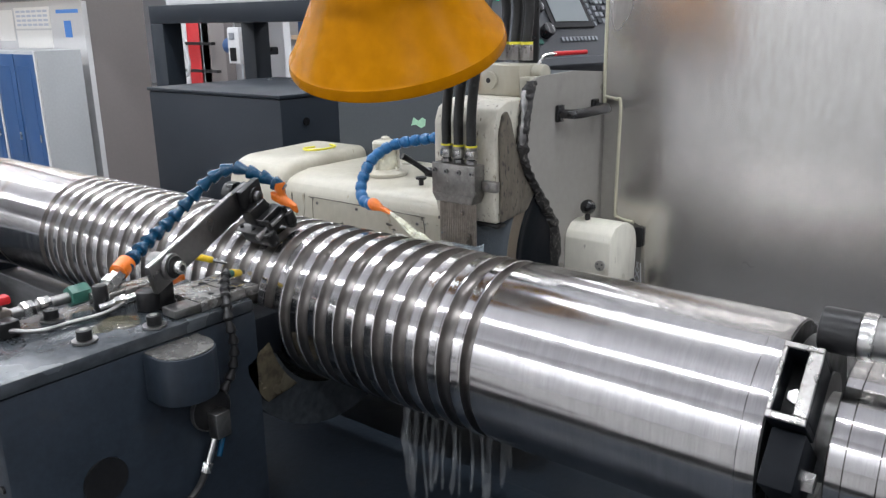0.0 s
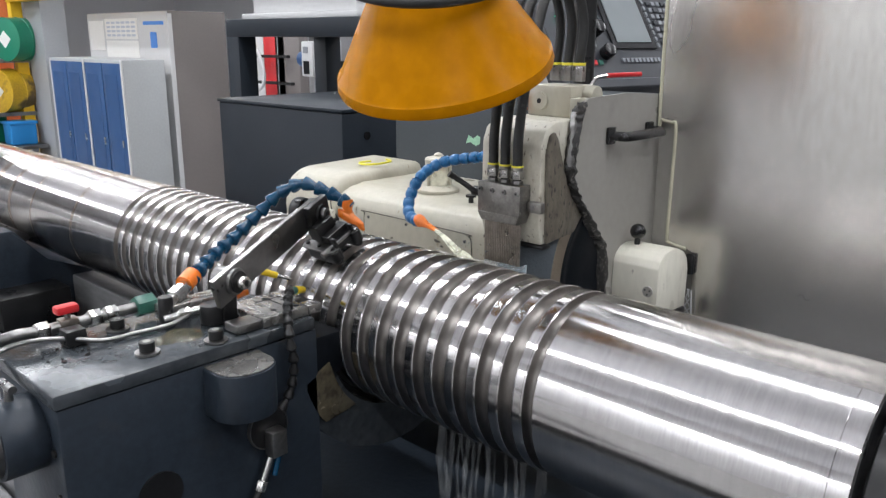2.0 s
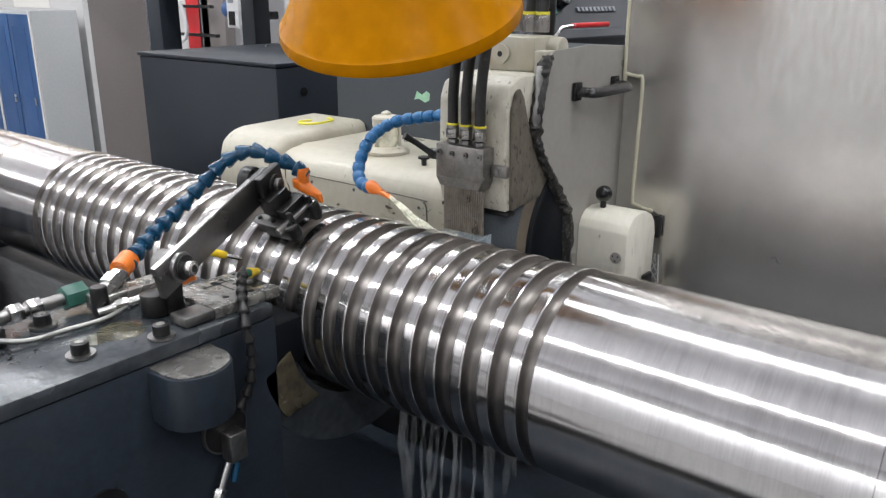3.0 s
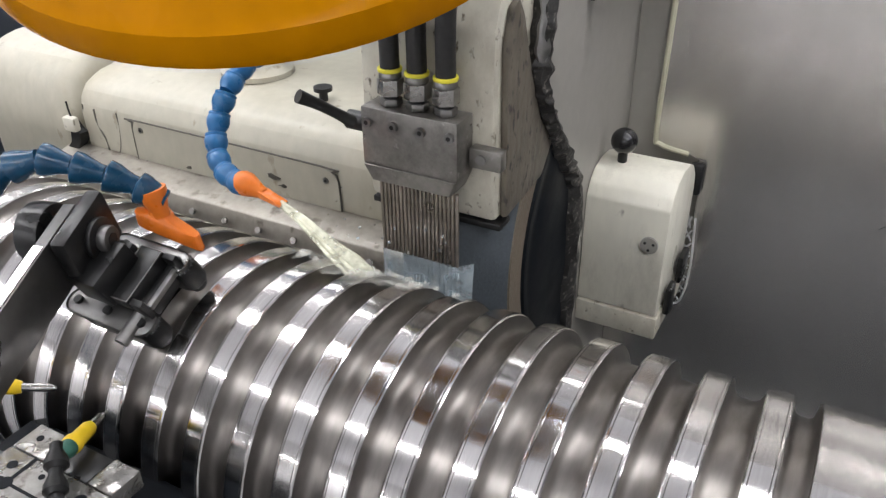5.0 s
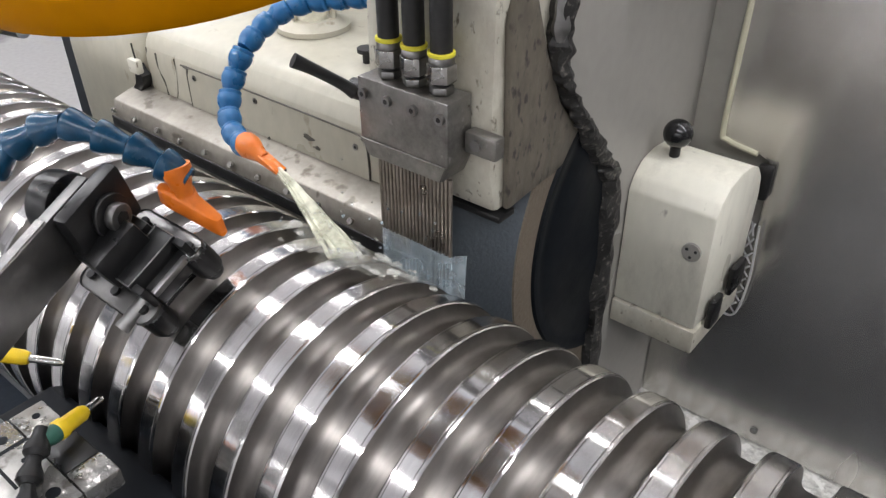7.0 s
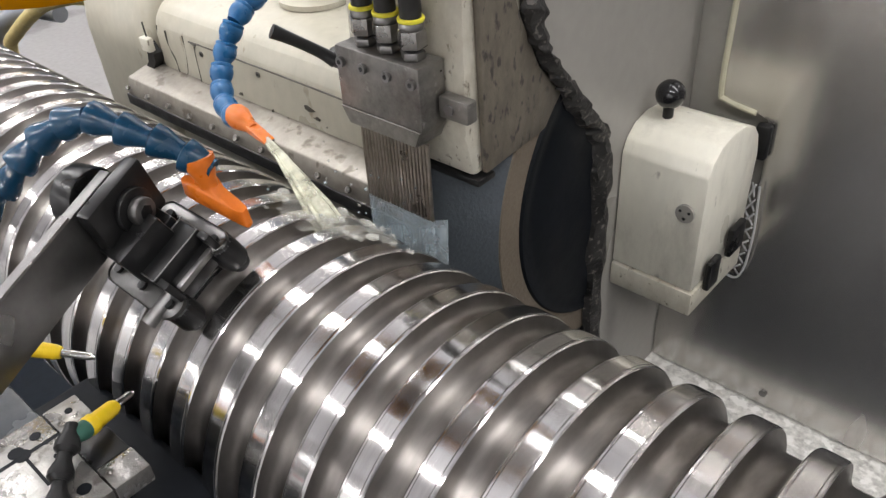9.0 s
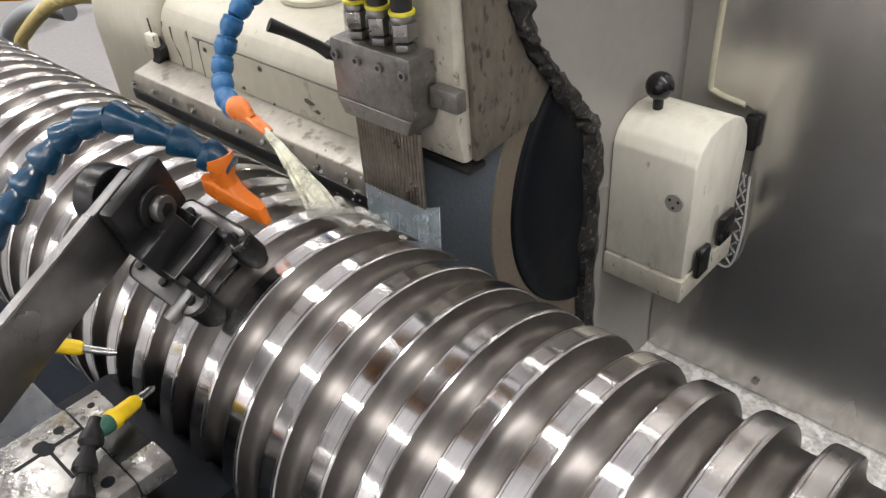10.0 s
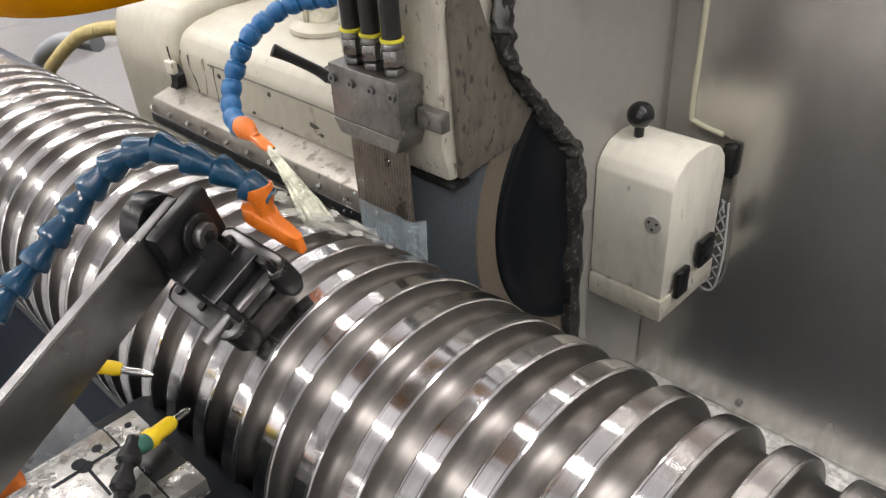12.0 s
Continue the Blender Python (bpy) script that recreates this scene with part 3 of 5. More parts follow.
for z in (0.97, 0.90):
    part("end_screw", rod((-0.172, -0.6455, z), (-0.172, -0.649, z), 0.006, seg=12), BLACK_METAL, sr)
TABLE_THINGS.append(sr)

# pipework on the rest
pw = thing("coolant_pipework", "steel and braided pipes with a red valve on the rest", "pipework", (-0.30, -0.50, 1.063))
part("manifold", rod((-0.362, -0.585, 1.083), (-0.362, -0.41, 1.085), 0.0095, seg=16), DULL_STEEL, pw)
for y in (-0.588, -0.505, -0.478):
    part("union_nut", hexnut((-0.362, y, 1.084), (0, 1, 0), 0.0145, 0.020), BRIGHT_STEEL, pw)
part("valve_body", box(-0.374, -0.350, -0.552, -0.522, 1.070, 1.096, 0.004), TUBE_STEEL, pw)
vh = part("valve_handle", box(-0.373, -0.351, -0.556, -0.520, 1.104, 1.118, 0.004), RED_PAINT, pw, "red valve handle")
part("handle_stem", rod((-0.362, -0.537, 1.096), (-0.362, -0.537, 1.104), 0.005), DULL_STEEL, vh)
part("green_collar", hexnut((-0.362, -0.425, 1.085), (0, 1, 0.02), 0.019, 0.034), GREEN_PLASTIC, pw)
part("bend_pipe", tube([(-0.362, -0.585, 1.084), (-0.364, -0.620, 1.086), (-0.368, -0.655, 1.075), (-0.370, -0.672, 1.04), (-0.370, -0.675, 0.95)], 0.0095, 14), DULL_STEEL, pw)
part("thin_line", tube([(-0.268, -0.365, 1.088), (-0.275, -0.405, 1.072), (-0.285, -0.46, 1.069), (-0.290, -0.515, 1.070), (-0.318, -0.56, 1.078), (-0.335, -0.62, 1.082), (-0.345, -0.665, 1.06), (-0.35, -0.685, 0.98)], 0.0038, 10), DULL_STEEL, pw)
part("clip_block", box(-0.340, -0.308, -0.562, -0.530, 1.064, 1.090, 0.003), BLACK_METAL, pw)
part("elbow_knob", rod((-0.305, -0.398, 1.064), (-0.305, -0.398, 1.112), 0.0125, seg=20, bevel=0.004), BLACK_METAL, pw)
part("fitting", rod((-0.290, -0.410, 1.078), (-0.262, -0.350, 1.090), 0.0065, seg=12), BRIGHT_STEEL, pw)
part("fitting", hexnut((-0.280, -0.388, 1.082), (0.03, 0.07, 0.013), 0.0095, 0.018), BRIGHT_STEEL, pw)
part("hose_adaptor", lathe([(0, 0.012), (0.024, 0.012), (0.025, 0.0165), (0.045, 0.0165), (0.046, 0.013), (0.068, 0.013)], (-0.318, -0.392, 1.088), (-0.42, 0.80, 0.26), 6), BRIGHT_STEEL, pw, "hexagonal steel hose adaptor")
part("oil_block", rod((-0.252, -0.342, 1.064), (-0.252, -0.342, 1.098), 0.021, seg=28, bevel=0.003), BLACK_METAL, pw)
part("nozzle_stub", rod((-0.262, -0.335, 1.088), (-0.248, -0.292, 1.106), 0.0085, seg=14), DULL_STEEL, pw)
part("orange_tip", rod((-0.250, -0.298, 1.104), (-0.244, -0.278, 1.110), 0.0098, seg=14), ORANGE_PLASTIC, pw)
part("oil_puddle", prism([(-0.235 + 0.030 * math.cos(a) * (1 + 0.3 * math.sin(3 * a)), -0.42 + 0.045 * math.sin(a)) for a in [2 * math.pi * k / 20 for k in range(20)]], "z", 1.0632, 1.0640), PUDDLE, pw, "yellowish oil puddle")
for k in range(22):
    fx, fy, fr = -0.30 + random.gauss(0, 0.022), -0.555 + random.gauss(0, 0.035), random.uniform(0.0015, 0.0045)
    part("swarf_flake", prism([(fx + fr * random.uniform(0.5, 1.2) * math.cos(a), fy + fr * random.uniform(0.5, 1.2) * math.sin(a)) for a in (0, 1.2, 2.4, 3.5, 5.0)], "z", 1.0633, 1.0650), BLACK_METAL, pw)
TABLE_THINGS.append(pw)

# pad arm
arm = thing("pad_arm", "bare steel swing arm carrying black rest pads", "steady arm", (-0.206, -0.322, 1.055))
A0, A1 = Vector((-0.222, -0.322, 1.140)), Vector((-0.292, -0.098, 1.212))
d = (A1 - A0).normalized()
side = Vector((d.y, -d.x, 0)).normalized()
upv = side.cross(d).normalized()
if upv.z < 0:
    upv = -upv
frame_m = Matrix((side, d, upv)).transposed().to_4x4()
L = (A1 - A0).length


def on_arm(y0, y1, x0, x1, z0, z1, bevel=0.002):
    return box(x0, x1, y0, y1, z0, z1, bevel, 2, m=Matrix.Translation(A0) @ frame_m)


part("bar", on_arm(-0.045, L + 0.012, -0.0015, 0.009, -0.026, 0.025, 0.0015), ARM_STEEL, arm, "flat bare steel bar")
# Thin brighter strip along the bar's upper edge.
part("pale_edge", on_arm(-0.044, L - 0.036, 0.0000, 0.0076, 0.0252, 0.0262, 0), BRIGHT_STEEL, arm, "bright upper edge")
part("pivot_boss", rod(A0 - side * 0.026, A0 + side * 0.016, 0.023, bevel=0.003), DULL_STEEL, arm)
part("pivot_washer", rod(A0 + side * 0.0165, A0 + side * 0.0195, 0.019, bevel=0.001), BLACK_METAL, arm)
part("pivot_bolt", rod(A0 + side * 0.0195, A0 + side * 0.034, 0.0115, bevel=0.002), BRIGHT_STEEL, arm)
part("pivot_socket", rod(A0 + side * 0.0341, A0 + side * 0.0346, 0.006, seg=6), BLACK_METAL, arm)
part("pivot_post", box(-0.249, -0.226, -0.336, -0.308, 1.064, 1.128, 0.005), BLACK_METAL, arm)
part("head_disc", rod(A1 - side * 0.034, A1 - side * 0.012, 0.026, bevel=0.003), BLACK_METAL, arm)
part("head_block", on_arm(L - 0.034, L + 0.030, 0.0095, 0.024, -0.026, 0.026, 0.004), BLACK_METAL, arm)
part("head_collar", rod(A1 + side * 0.0241, A1 + side * 0.029, 0.0175, bevel=0.001), BLACK_METAL, arm)
part("head_bolt", rod(A1 + side * 0.029, A1 + side * 0.038, 0.0112, bevel=0.002), ARM_STEEL, arm)
part("head_socket", rod(A1 + side * 0.0381, A1 + side * 0.0386, 0.006, seg=6), BLACK_METAL, arm)
TABLE_THINGS.append(arm)

pads = thing("rest_pads", "black oxide pad carriage with two contact shoes on the roll", "rest pads", (-0.25, -0.08, 1.155))
tilt = math.degrees(math.atan2(0.078, 0.15))


def on_pad(x0, x1, t0, t1, r0, r1, bevel=0.003):
    """x along the roll, t round it in metres at the surface, r from the axis."""
    m = Matrix.Translation((0, 0, 1.0)) @ Matrix.Rotation(radians(tilt), 4, "X")
    return box(x0, x1, t0, t1, r0, r1, bevel, 2, m=m)


def bar(x0, x1, t0, t1, r0, r1):
    """A bar along the roll with rounded ends and edges."""
    m = Matrix.Translation((0, 0, 1.0)) @ Matrix.Rotation(radians(tilt), 4, "X")
    h = (t1 - t0) / 2
    pts = [(x0 + h - h * math.cos(a), (t0 + t1) / 2 + h * math.sin(a)) for a in [math.pi * (k / 8 - 0.5) for k in range(9)]]
    pts += [(x1 - h + h * math.cos(a), (t0 + t1) / 2 - h * math.sin(a)) for a in [math.pi * (k / 8 - 0.5) for k in range(9)]]
    own = prism(pts, "z", r0, r1, 0.003)
    bmesh.ops.transform(own, matrix=m, verts=own.verts)
    return own


part("saddle", on_pad(-0.280, -0.218, -0.014, 0.032, 0.172, 0.192), BLACK_METAL, pads)
part("neck", on_pad(-0.278, -0.244, -0.022, 0.022, 0.193, 0.226), BLACK_METAL, pads)
part("bridge", on_pad(-0.281, -0.255, -0.017, 0.031, 0.190, 0.2085, 0.002), BLACK_METAL, pads)
hood = part("hood", on_pad(-0.2505, -0.2265, -0.018, 0.033, 0.190, 0.2045, 0.0015), BLACK_METAL, pads)
mh = Matrix.Translation((0, 0, 1.0)) @ Matrix.Rotation(radians(tilt), 4, "X")
corners = [mh @ Vector(v) for v in ((-0.2500, -0.0175, 0.2047), (-0.2270, -0.0175, 0.2047), (-0.2270, 0.0325, 0.2047), (-0.2500, 0.0325, 0.2047))]
# Thin paler rods round the hood's top outline.
for p, q in zip(corners, corners[1:] + corners[:1]):
    part("pale_edge", rod(p, q, 0.0006, seg=6), DULL_STEEL, hood)
part("cheek", on_pad(-0.2255, -0.2130, -0.018, -0.012, 0.180, 0.2035, 0.001), BLACK_METAL, pads)
part("cheek", on_pad(-0.2255, -0.2130, 0.028, 0.034, 0.180, 0.2035, 0.001), BLACK_METAL, pads)
part("recess_floor", on_pad(-0.2250, -0.2150, -0.011, 0.027, 0.186, 0.1915, 0.001), DULL_STEEL, pads, "bare steel inside the recess")
part("shoe", bar(-0.298, -0.206, -0.034, -0.010, 0.158, 0.181), BLACK_METAL, pads)
part("shoe", bar(-0.294, -0.208, 0.022, 0.046, 0.160, 0.187), BLACK_METAL, pads)
part("shoe_cover", bar(-0.306, -0.208, -0.036, -0.011, 0.1812, 0.1838), ARM_STEEL, pads)
part("shoe_cover", bar(-0.298, -0.210, 0.022, 0.045, 0.1872, 0.1900), ARM_STEEL, pads)
part("shoe_sole", bar(-0.294, -0.210, -0.031, -0.013, 0.1515, 0.1578), RUBBER, pads)
part("shoe_sole", bar(-0.290, -0.212, 0.026, 0.043, 0.1515, 0.1598), RUBBER, pads)
mp = Matrix.Translation((0, 0, 1.0)) @ Matrix.Rotation(radians(tilt), 4, "X")
for x, t in ((-0.293, -0.024), (-0.258, -0.024), (-0.220, -0.024), (-0.280, 0.034), (-0.220, 0.034)):
    part("shoe_screw", rod(mp @ Vector((x, t, 0.1840 if t < 0 else 0.1902)), mp @ Vector((x, t, 0.187 if t < 0 else 0.1932)), 0.004, seg=12), BLACK_METAL, pads)
part("cross_pin", rod(mp @ Vector((-0.226, -0.045, 0.184)), mp @ Vector((-0.226, 0.04, 0.184)), 0.006, seg=14), DULL_STEEL, pads)
TABLE_THINGS.append(pads)

# jointed hose over the roll
h1 = thing("jointed_coolant_hose", "dark blue jointed plastic hose with an orange flat nozzle", "coolant hose", (-0.36, -0.31, 1.12))
HOSE_A = [(-0.352, -0.325, 1.112), (-0.385, -0.262, 1.135), (-0.406, -0.192, 1.162), (-0.402, -0.141, 1.199), (-0.385, -0.100, 1.236), (-0.352, -0.072, 1.255), (-0.318, -0.054, 1.247), (-0.292, -0.038, 1.235), (-0.272, -0.027, 1.223)]
jointed_hose(h1, HOSE_A[::-1], 0.0128, BLUE_DARK, 0.0270)
part("collar", rod((-0.349, -0.338, 1.109), (-0.362, -0.312, 1.119), 0.0165, seg=18), ORANGE_PLASTIC, h1, "orange collar")
nz = part("nozzle", lathe([(0, 0.0128), (0.006, 0.0130), (0.012, 0.0105), (0.020, 0.0082), (0.026, 0.0080)], (-0.271, -0.027, 1.227), (0.22, 0.02, -0.97), 24), ORANGE_PLASTIC, h1, "orange flat fan nozzle")
FAN_LONG, FAN_THICK = Vector((0.041, 0.019, -0.022)).normalized(), Vector((0.30, -0.86, -0.14)).normalized()


def fan(stations):
    """A body lofted through flat oval sections: centre, half length, half thickness."""
    own = bmesh.new()
    rings = []
    for c, hl, ht in stations:
        ring_ = []
        for k in range(28):
            a = 2 * math.pi * k / 28
            cu, su = math.cos(a), math.sin(a)
            ring_.append(own.verts.new(Vector(c) + FAN_LONG * hl * math.copysign(abs(cu) ** 0.4, cu) + FAN_THICK * ht * math.copysign(abs(su) ** 0.4, su)))
        rings.append(ring_)
    for p, q in zip(rings, rings[1:]):
        for k in range(28):
            own.faces.new((p[k], p[(k + 1) % 28], q[(k + 1) % 28], q[k]))
    own.faces.new(rings[0])
    own.faces.new(rings[-1])
    return own


part("fan_tip", fan([((-0.2665, -0.0265, 1.208), 0.0078, 0.0075), ((-0.2640, -0.0268, 1.2025), 0.0110, 0.0066), ((-0.2610, -0.0272, 1.1995), 0.0235, 0.0058), ((-0.2590, -0.0275, 1.1975), 0.0285, 0.0054), ((-0.2565, -0.0276, 1.1850), 0.0300, 0.0050), ((-0.2562, -0.0277, 1.1836), 0.0292, 0.0042)]), ORANGE_PLASTIC, nz)
for k in range(4):
    c = Vector((-0.2560, -0.0277, 1.1833)) + FAN_LONG * (0.012 * (k - 1.5))
    part("slit", rod(c - FAN_LONG * 0.0045, c + FAN_LONG * 0.0045, 0.0012, seg=6), BARE_CHIP, nz)
TABLE_THINGS.append(h1)


# touch sensors
def sensor(tip, tail, cable):
    s = thing("probe_sensor", "yellow sleeved probe with a steel tip near the roll", "probe", tail, "yellow probes at the roll")
    tip, tail = Vector(tip), Vector(tail)
    dd = (tip - tail).normalized()
    ln = (tip - tail).length
    part("sleeve", lathe([(0, 0.0060), (0.003, 0.0080), (0.008, 0.0080), (0.009, 0.0068), (ln * 0.55, 0.0064), (ln * 0.62, 0.005)], tail, dd, 18), YELLOW_PLASTIC, s)
    part("rear_cap", lathe([(-0.012, 0.0050), (-0.004, 0.0072), (0.001, 0.0072)], tail, dd, 18), GREEN_PLASTIC, s)
    part("tip", lathe([(ln * 0.6, 0.0034), (ln * 0.93, 0.0034), (ln, 0.0018)], tail, dd, 14), BRIGHT_STEEL, s)
    if cable:
        for p, h in along(cable, 0.0215):
            part("cable_bead", lathe([(-0.0125, 0.0050), (-0.006, 0.0055), (0.002, 0.0088), (0.007, 0.0092), (0.0105, 0.0060)], p, h, 12), BLACK_METAL, s)
    TABLE_THINGS.append(s)


sensor((-0.290, -0.151, 1.090), (-0.338, -0.197, 1.109), None)
sensor((-0.238, -0.150, 1.082), (-0.219, -0.196, 1.094), [(-0.214, -0.210, 1.098), (-0.190, -0.232, 1.090), (-0.155, -0.258, 1.074), (-0.134, -0.271, 1.045), (-0.131, -0.268, 1.012), (-0.131, -0.270, 0.980), (-0.131, -0.280, 0.950), (-0.133, -0.298, 0.925)])
sv = thing("spray_valve", "small steel spray valve with cable under the probe", "valve", (-0.140, -0.28, 0.86))
part("mount_ring", lathe([(0, 0.0362), (0.008, 0.0362), (0.008, 0.0385), (0, 0.0385), (0, 0.0362)], (-0.1535, -0.275, 0.862), (1, 0, 0), 32, caps=False), DULL_STEEL, sv)
part("mount_disc", rod((-0.1535, -0.275, 0.862), (-0.147, -0.275, 0.862), 0.036, seg=32), BLACK_METAL, sv)
part("body", box(-0.148, -0.122, -0.285, -0.255, 0.815, 0.862, 0.003), DULL_STEEL, sv)
part("stem", rod((-0.135, -0.282, 0.815), (-0.135, -0.305, 0.765), 0.007, bm=hexnut((-0.135, -0.300, 0.778), (0, -0.4, -0.9), 0.0095, 0.018)), BRIGHT_STEEL, sv)
part("blue_plug", rod((-0.133, -0.268, 0.812), (-0.133, -0.278, 0.780), 0.005), BLUE_DARK, sv)
part("cable", tube([(-0.135, -0.306, 0.763), (-0.135, -0.33, 0.735), (-0.135, -0.40, 0.70), (-0.14, -0.50, 0.68), (-0.15, -0.62, 0.69)], 0.006, 10), RUBBER, sv)
sv.location += Vector((0.002, -0.040, 0.033))
TABLE_THINGS.append(sv)
hp = thing("feed_hoses", "grey rubber feed hoses lying beside the rest", "hose", (-0.3, -0.8, 0.66))
part("hose", tube([(-0.345, -0.72, 0.93), (-0.335, -0.74, 0.86), (-0.27, -0.76, 0.81), (-0.15, -0.78, 0.77), (0.05, -0.80, 0.72)], 0.016, 12), DULL_STEEL, hp)
part("hose", tube([(-0.36, -0.80, 0.80), (-0.25, -0.82, 0.74), (-0.10, -0.84, 0.70), (0.10, -0.86, 0.66)], 0.026, 14), DULL_STEEL, hp)
TABLE_THINGS.append(hp)

# ---- far steady rest ----
s2 = thing("far_steady_rest", "dark cast steady rest farther along the roll", "steady rest", (-1.85, -0.3, 0.62))
part("body", prism([(-0.62, 0.621), (0.05, 0.621), (0.05, 0.80), (-0.12, 0.86), (-0.20, 0.97), (-0.62, 0.99)], "x", -2.15, -1.62, 0.008), CAST_DARK, s2)
part("jaw", prism([(-0.36, 0.985), (-0.155, 0.90), (-0.12, 0.925), (-0.30, 1.045), (-0.36, 1.05)], "x", -1.95, -1.70, 0.006), DULL_STEEL, s2, "bare pale jaw against the roll")
part("tray", box(-1.66, -1.50, -0.30, -0.10, 0.70, 0.80, 0.004), BLACK_METAL, s2)
part("arm", tube([(-2.35, -0.35, 1.14), (-2.28, -0.10, 1.20)], 0.018, 12, per=0), DULL_STEEL, s2)
part("pad", box(-2.30, -2.18, -0.12, -0.04, 1.148, 1.19, 0.006), BLACK_METAL, s2)
part("pad_head", box(-2.29, -2.24, -0.13, -0.07, 1.19, 1.235, 0.006), DULL_STEEL, s2)
for p, h in along([(-2.42, -0.30, 1.13), (-2.45, -0.20, 1.22), (-2.38, -0.08, 1.26), (-2.25, -0.03, 1.20)], 0.03):
    part("link", lathe([(-0.014, 0.012), (0, 0.019), (0.012, 0.014)], p, h, 10), BLUE_DARK, s2)
TABLE_THINGS.append(s2)

# ---- wheelhead ----
wh = thing("wheelhead_housing", "worn cream painted wheelhead casting with access cover", "machine housing", (-0.45, 0.45, 0.52))
part("end_casing", prism([(0.262, 0.90), (0.258, 1.10), (0.275, 1.165), (0.32, 1.190), (0.60, 1.196), (0.60, 0.90)], "x", -0.830, -0.612, 0.026, 4), CREAM, wh)
part("step_notch", prism([(-0.617, 1.096), (-0.609, 1.086), (-0.601, 1.082), (-0.603, 1.068), (-0.622, 1.046), (-0.652, 1.034), (-0.640, 1.050), (-0.624, 1.066)], "y", 0.2545, 0.270), BLACK_METAL, wh, "broken dark notch at the casing step")
part("clamp_lug", box(-0.628, -0.604, 0.250, 0.262, 1.084, 1.106, 0.003), CREAM_CHIP, wh)
part("main_casing", prism([(0.272, 0.90), (0.268, 1.112), (0.273, 1.134), (0.287, 1.152), (0.318, 1.163), (0.36, 1.166), (0.60, 1.168), (0.60, 0.90)], "x", -0.610, 0.04, 0.012, 3), CREAM, wh)
COVER = [(-0.500, 1.036), (-0.500, 1.104), (-0.496, 1.114), (-0.486, 1.118), (-0.172, 1.116), (-0.155, 1.111), (-0.146, 1.100), (-0.144, 1.036)]
part("access_cover", prism(COVER, "y", 0.2668, 0.2740, 0.0008, 1), CREAM, wh)
part("cover_seam", tube([(x, 0.2685 - 0.0012, z) for x, z in COVER], 0.0013, 6, per=3), BARE_CHIP, wh, "dark seam round the access cover")
for x, z in ((-0.483, 1.105), (-0.35, 1.107), (-0.165, 1.098), (-0.483, 1.055)):
    part("cover_screw", rod((x, 0.2672, z), (x, 0.2655, z), 0.0042, seg=14), DULL_STEEL, wh)
    part("screw_socket", rod((x, 0.2655, z), (x, 0.2652, z), 0.0022, seg=6), BLACK_METAL, wh)
part("lower_lip", prism([(0.215, 1.022), (0.222, 1.048), (0.272, 1.060), (0.272, 1.030)], "x", -0.640, 0.02, 0.002), LIP_STEEL, wh, "stained pale steel wiper lip")
random.seed(11)


def chip(x, z, w, h, y):
    """A worn patch with an uneven edge on the front of the casing."""
    pts = [(x + w * (0.3 + 1.1 * random.random()) * math.cos(2 * math.pi * k / 11), z + h * (0.3 + 1.2 * random.random()) * math.sin(2 * math.pi * k / 11)) for k in range(11)]
    return prism(pts, "y", y - 0.0008, y + 0.0035)


for x, z, w, h in ((-0.571, 1.097, 0.0045, 0.012), (-0.563, 1.082, 0.003, 0.009), (-0.548, 1.068, 0.004, 0.005), (-0.118, 1.054, 0.012, 0.008), (-0.60, 1.115, 0.003, 0.011),
                   (-0.10, 1.075, 0.004, 0.009), (-0.06, 1.052, 0.010, 0.005), (-0.52, 1.064, 0.002, 0.004)):
    part("paint_chip", chip(x, z, w, h, 0.2715 if z < 1.09 else 0.2705), BARE_CHIP, wh, "chipped bare patch")
for x, z, w, h in ((-0.434, 1.052, 0.0022, 0.004), (-0.40, 1.066, 0.004, 0.002), (-0.25, 1.085, 0.010, 0.003), (-0.235, 1.075, 0.006, 0.002), (-0.33, 1.058, 0.002, 0.005)):
    part("paint_chip", chip(x, z, w, h, 0.2655), BARE_CHIP, wh)
part("crack", tube([(-0.576, 0.2690, 1.120), (-0.574, 0.2690, 1.096), (-0.565, 0.2690, 1.079), (-0.562, 0.2692, 1.060), (-0.556, 0.2692, 1.051)], 0.0012, 6, radii=lambda u: 0.0008 + 0.0011 * abs(math.sin(9 * u + 0.6))), BARE_CHIP, wh)
part("crack", tube([(-0.530, 0.2690, 1.122), (-0.529, 0.2690, 1.100), (-0.534, 0.2690, 1.074), (-0.541, 0.2692, 1.059), (-0.552, 0.2692, 1.056)], 0.0009, 6), BARE_CHIP, wh)
part("crack", tube([(-0.620, 0.2590, 1.128), (-0.618, 0.2585, 1.112), (-0.614, 0.2580, 1.098)], 0.0014, 6), BLACK_METAL, wh)
part("wiper", box(-0.645, 0.02, 0.214, 0.222, 1.004, 1.022, 0.002), RUBBER, wh)
for k in range(12):
    x = -0.63 + 0.056 * k
    part("lip_screw", rod((x, 0.214, 1.034), (x, 0.2105, 1.036), 0.0042, seg=12), FITTING, wh)
part("button", lathe([(0, 0.006), (0.014, 0.006), (0.015, 0.0125), (0.020, 0.0125)], (-0.222, 0.352, 1.164), (0, 0, 1), 20), BLACK_METAL, wh)
part("wire_loop", tube([(-0.70, 0.47, 1.199), (-0.70, 0.43, 1.200), (-0.665, 0.41, 1.201), (-0.64, 0.44, 1.201), (-0.65, 0.50, 1.201), (-0.69, 0.52, 1.200)], 0.003, 8), YELLOW_BAND, wh, "loose yellow wire loop")
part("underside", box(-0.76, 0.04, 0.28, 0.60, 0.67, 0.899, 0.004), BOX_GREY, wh)

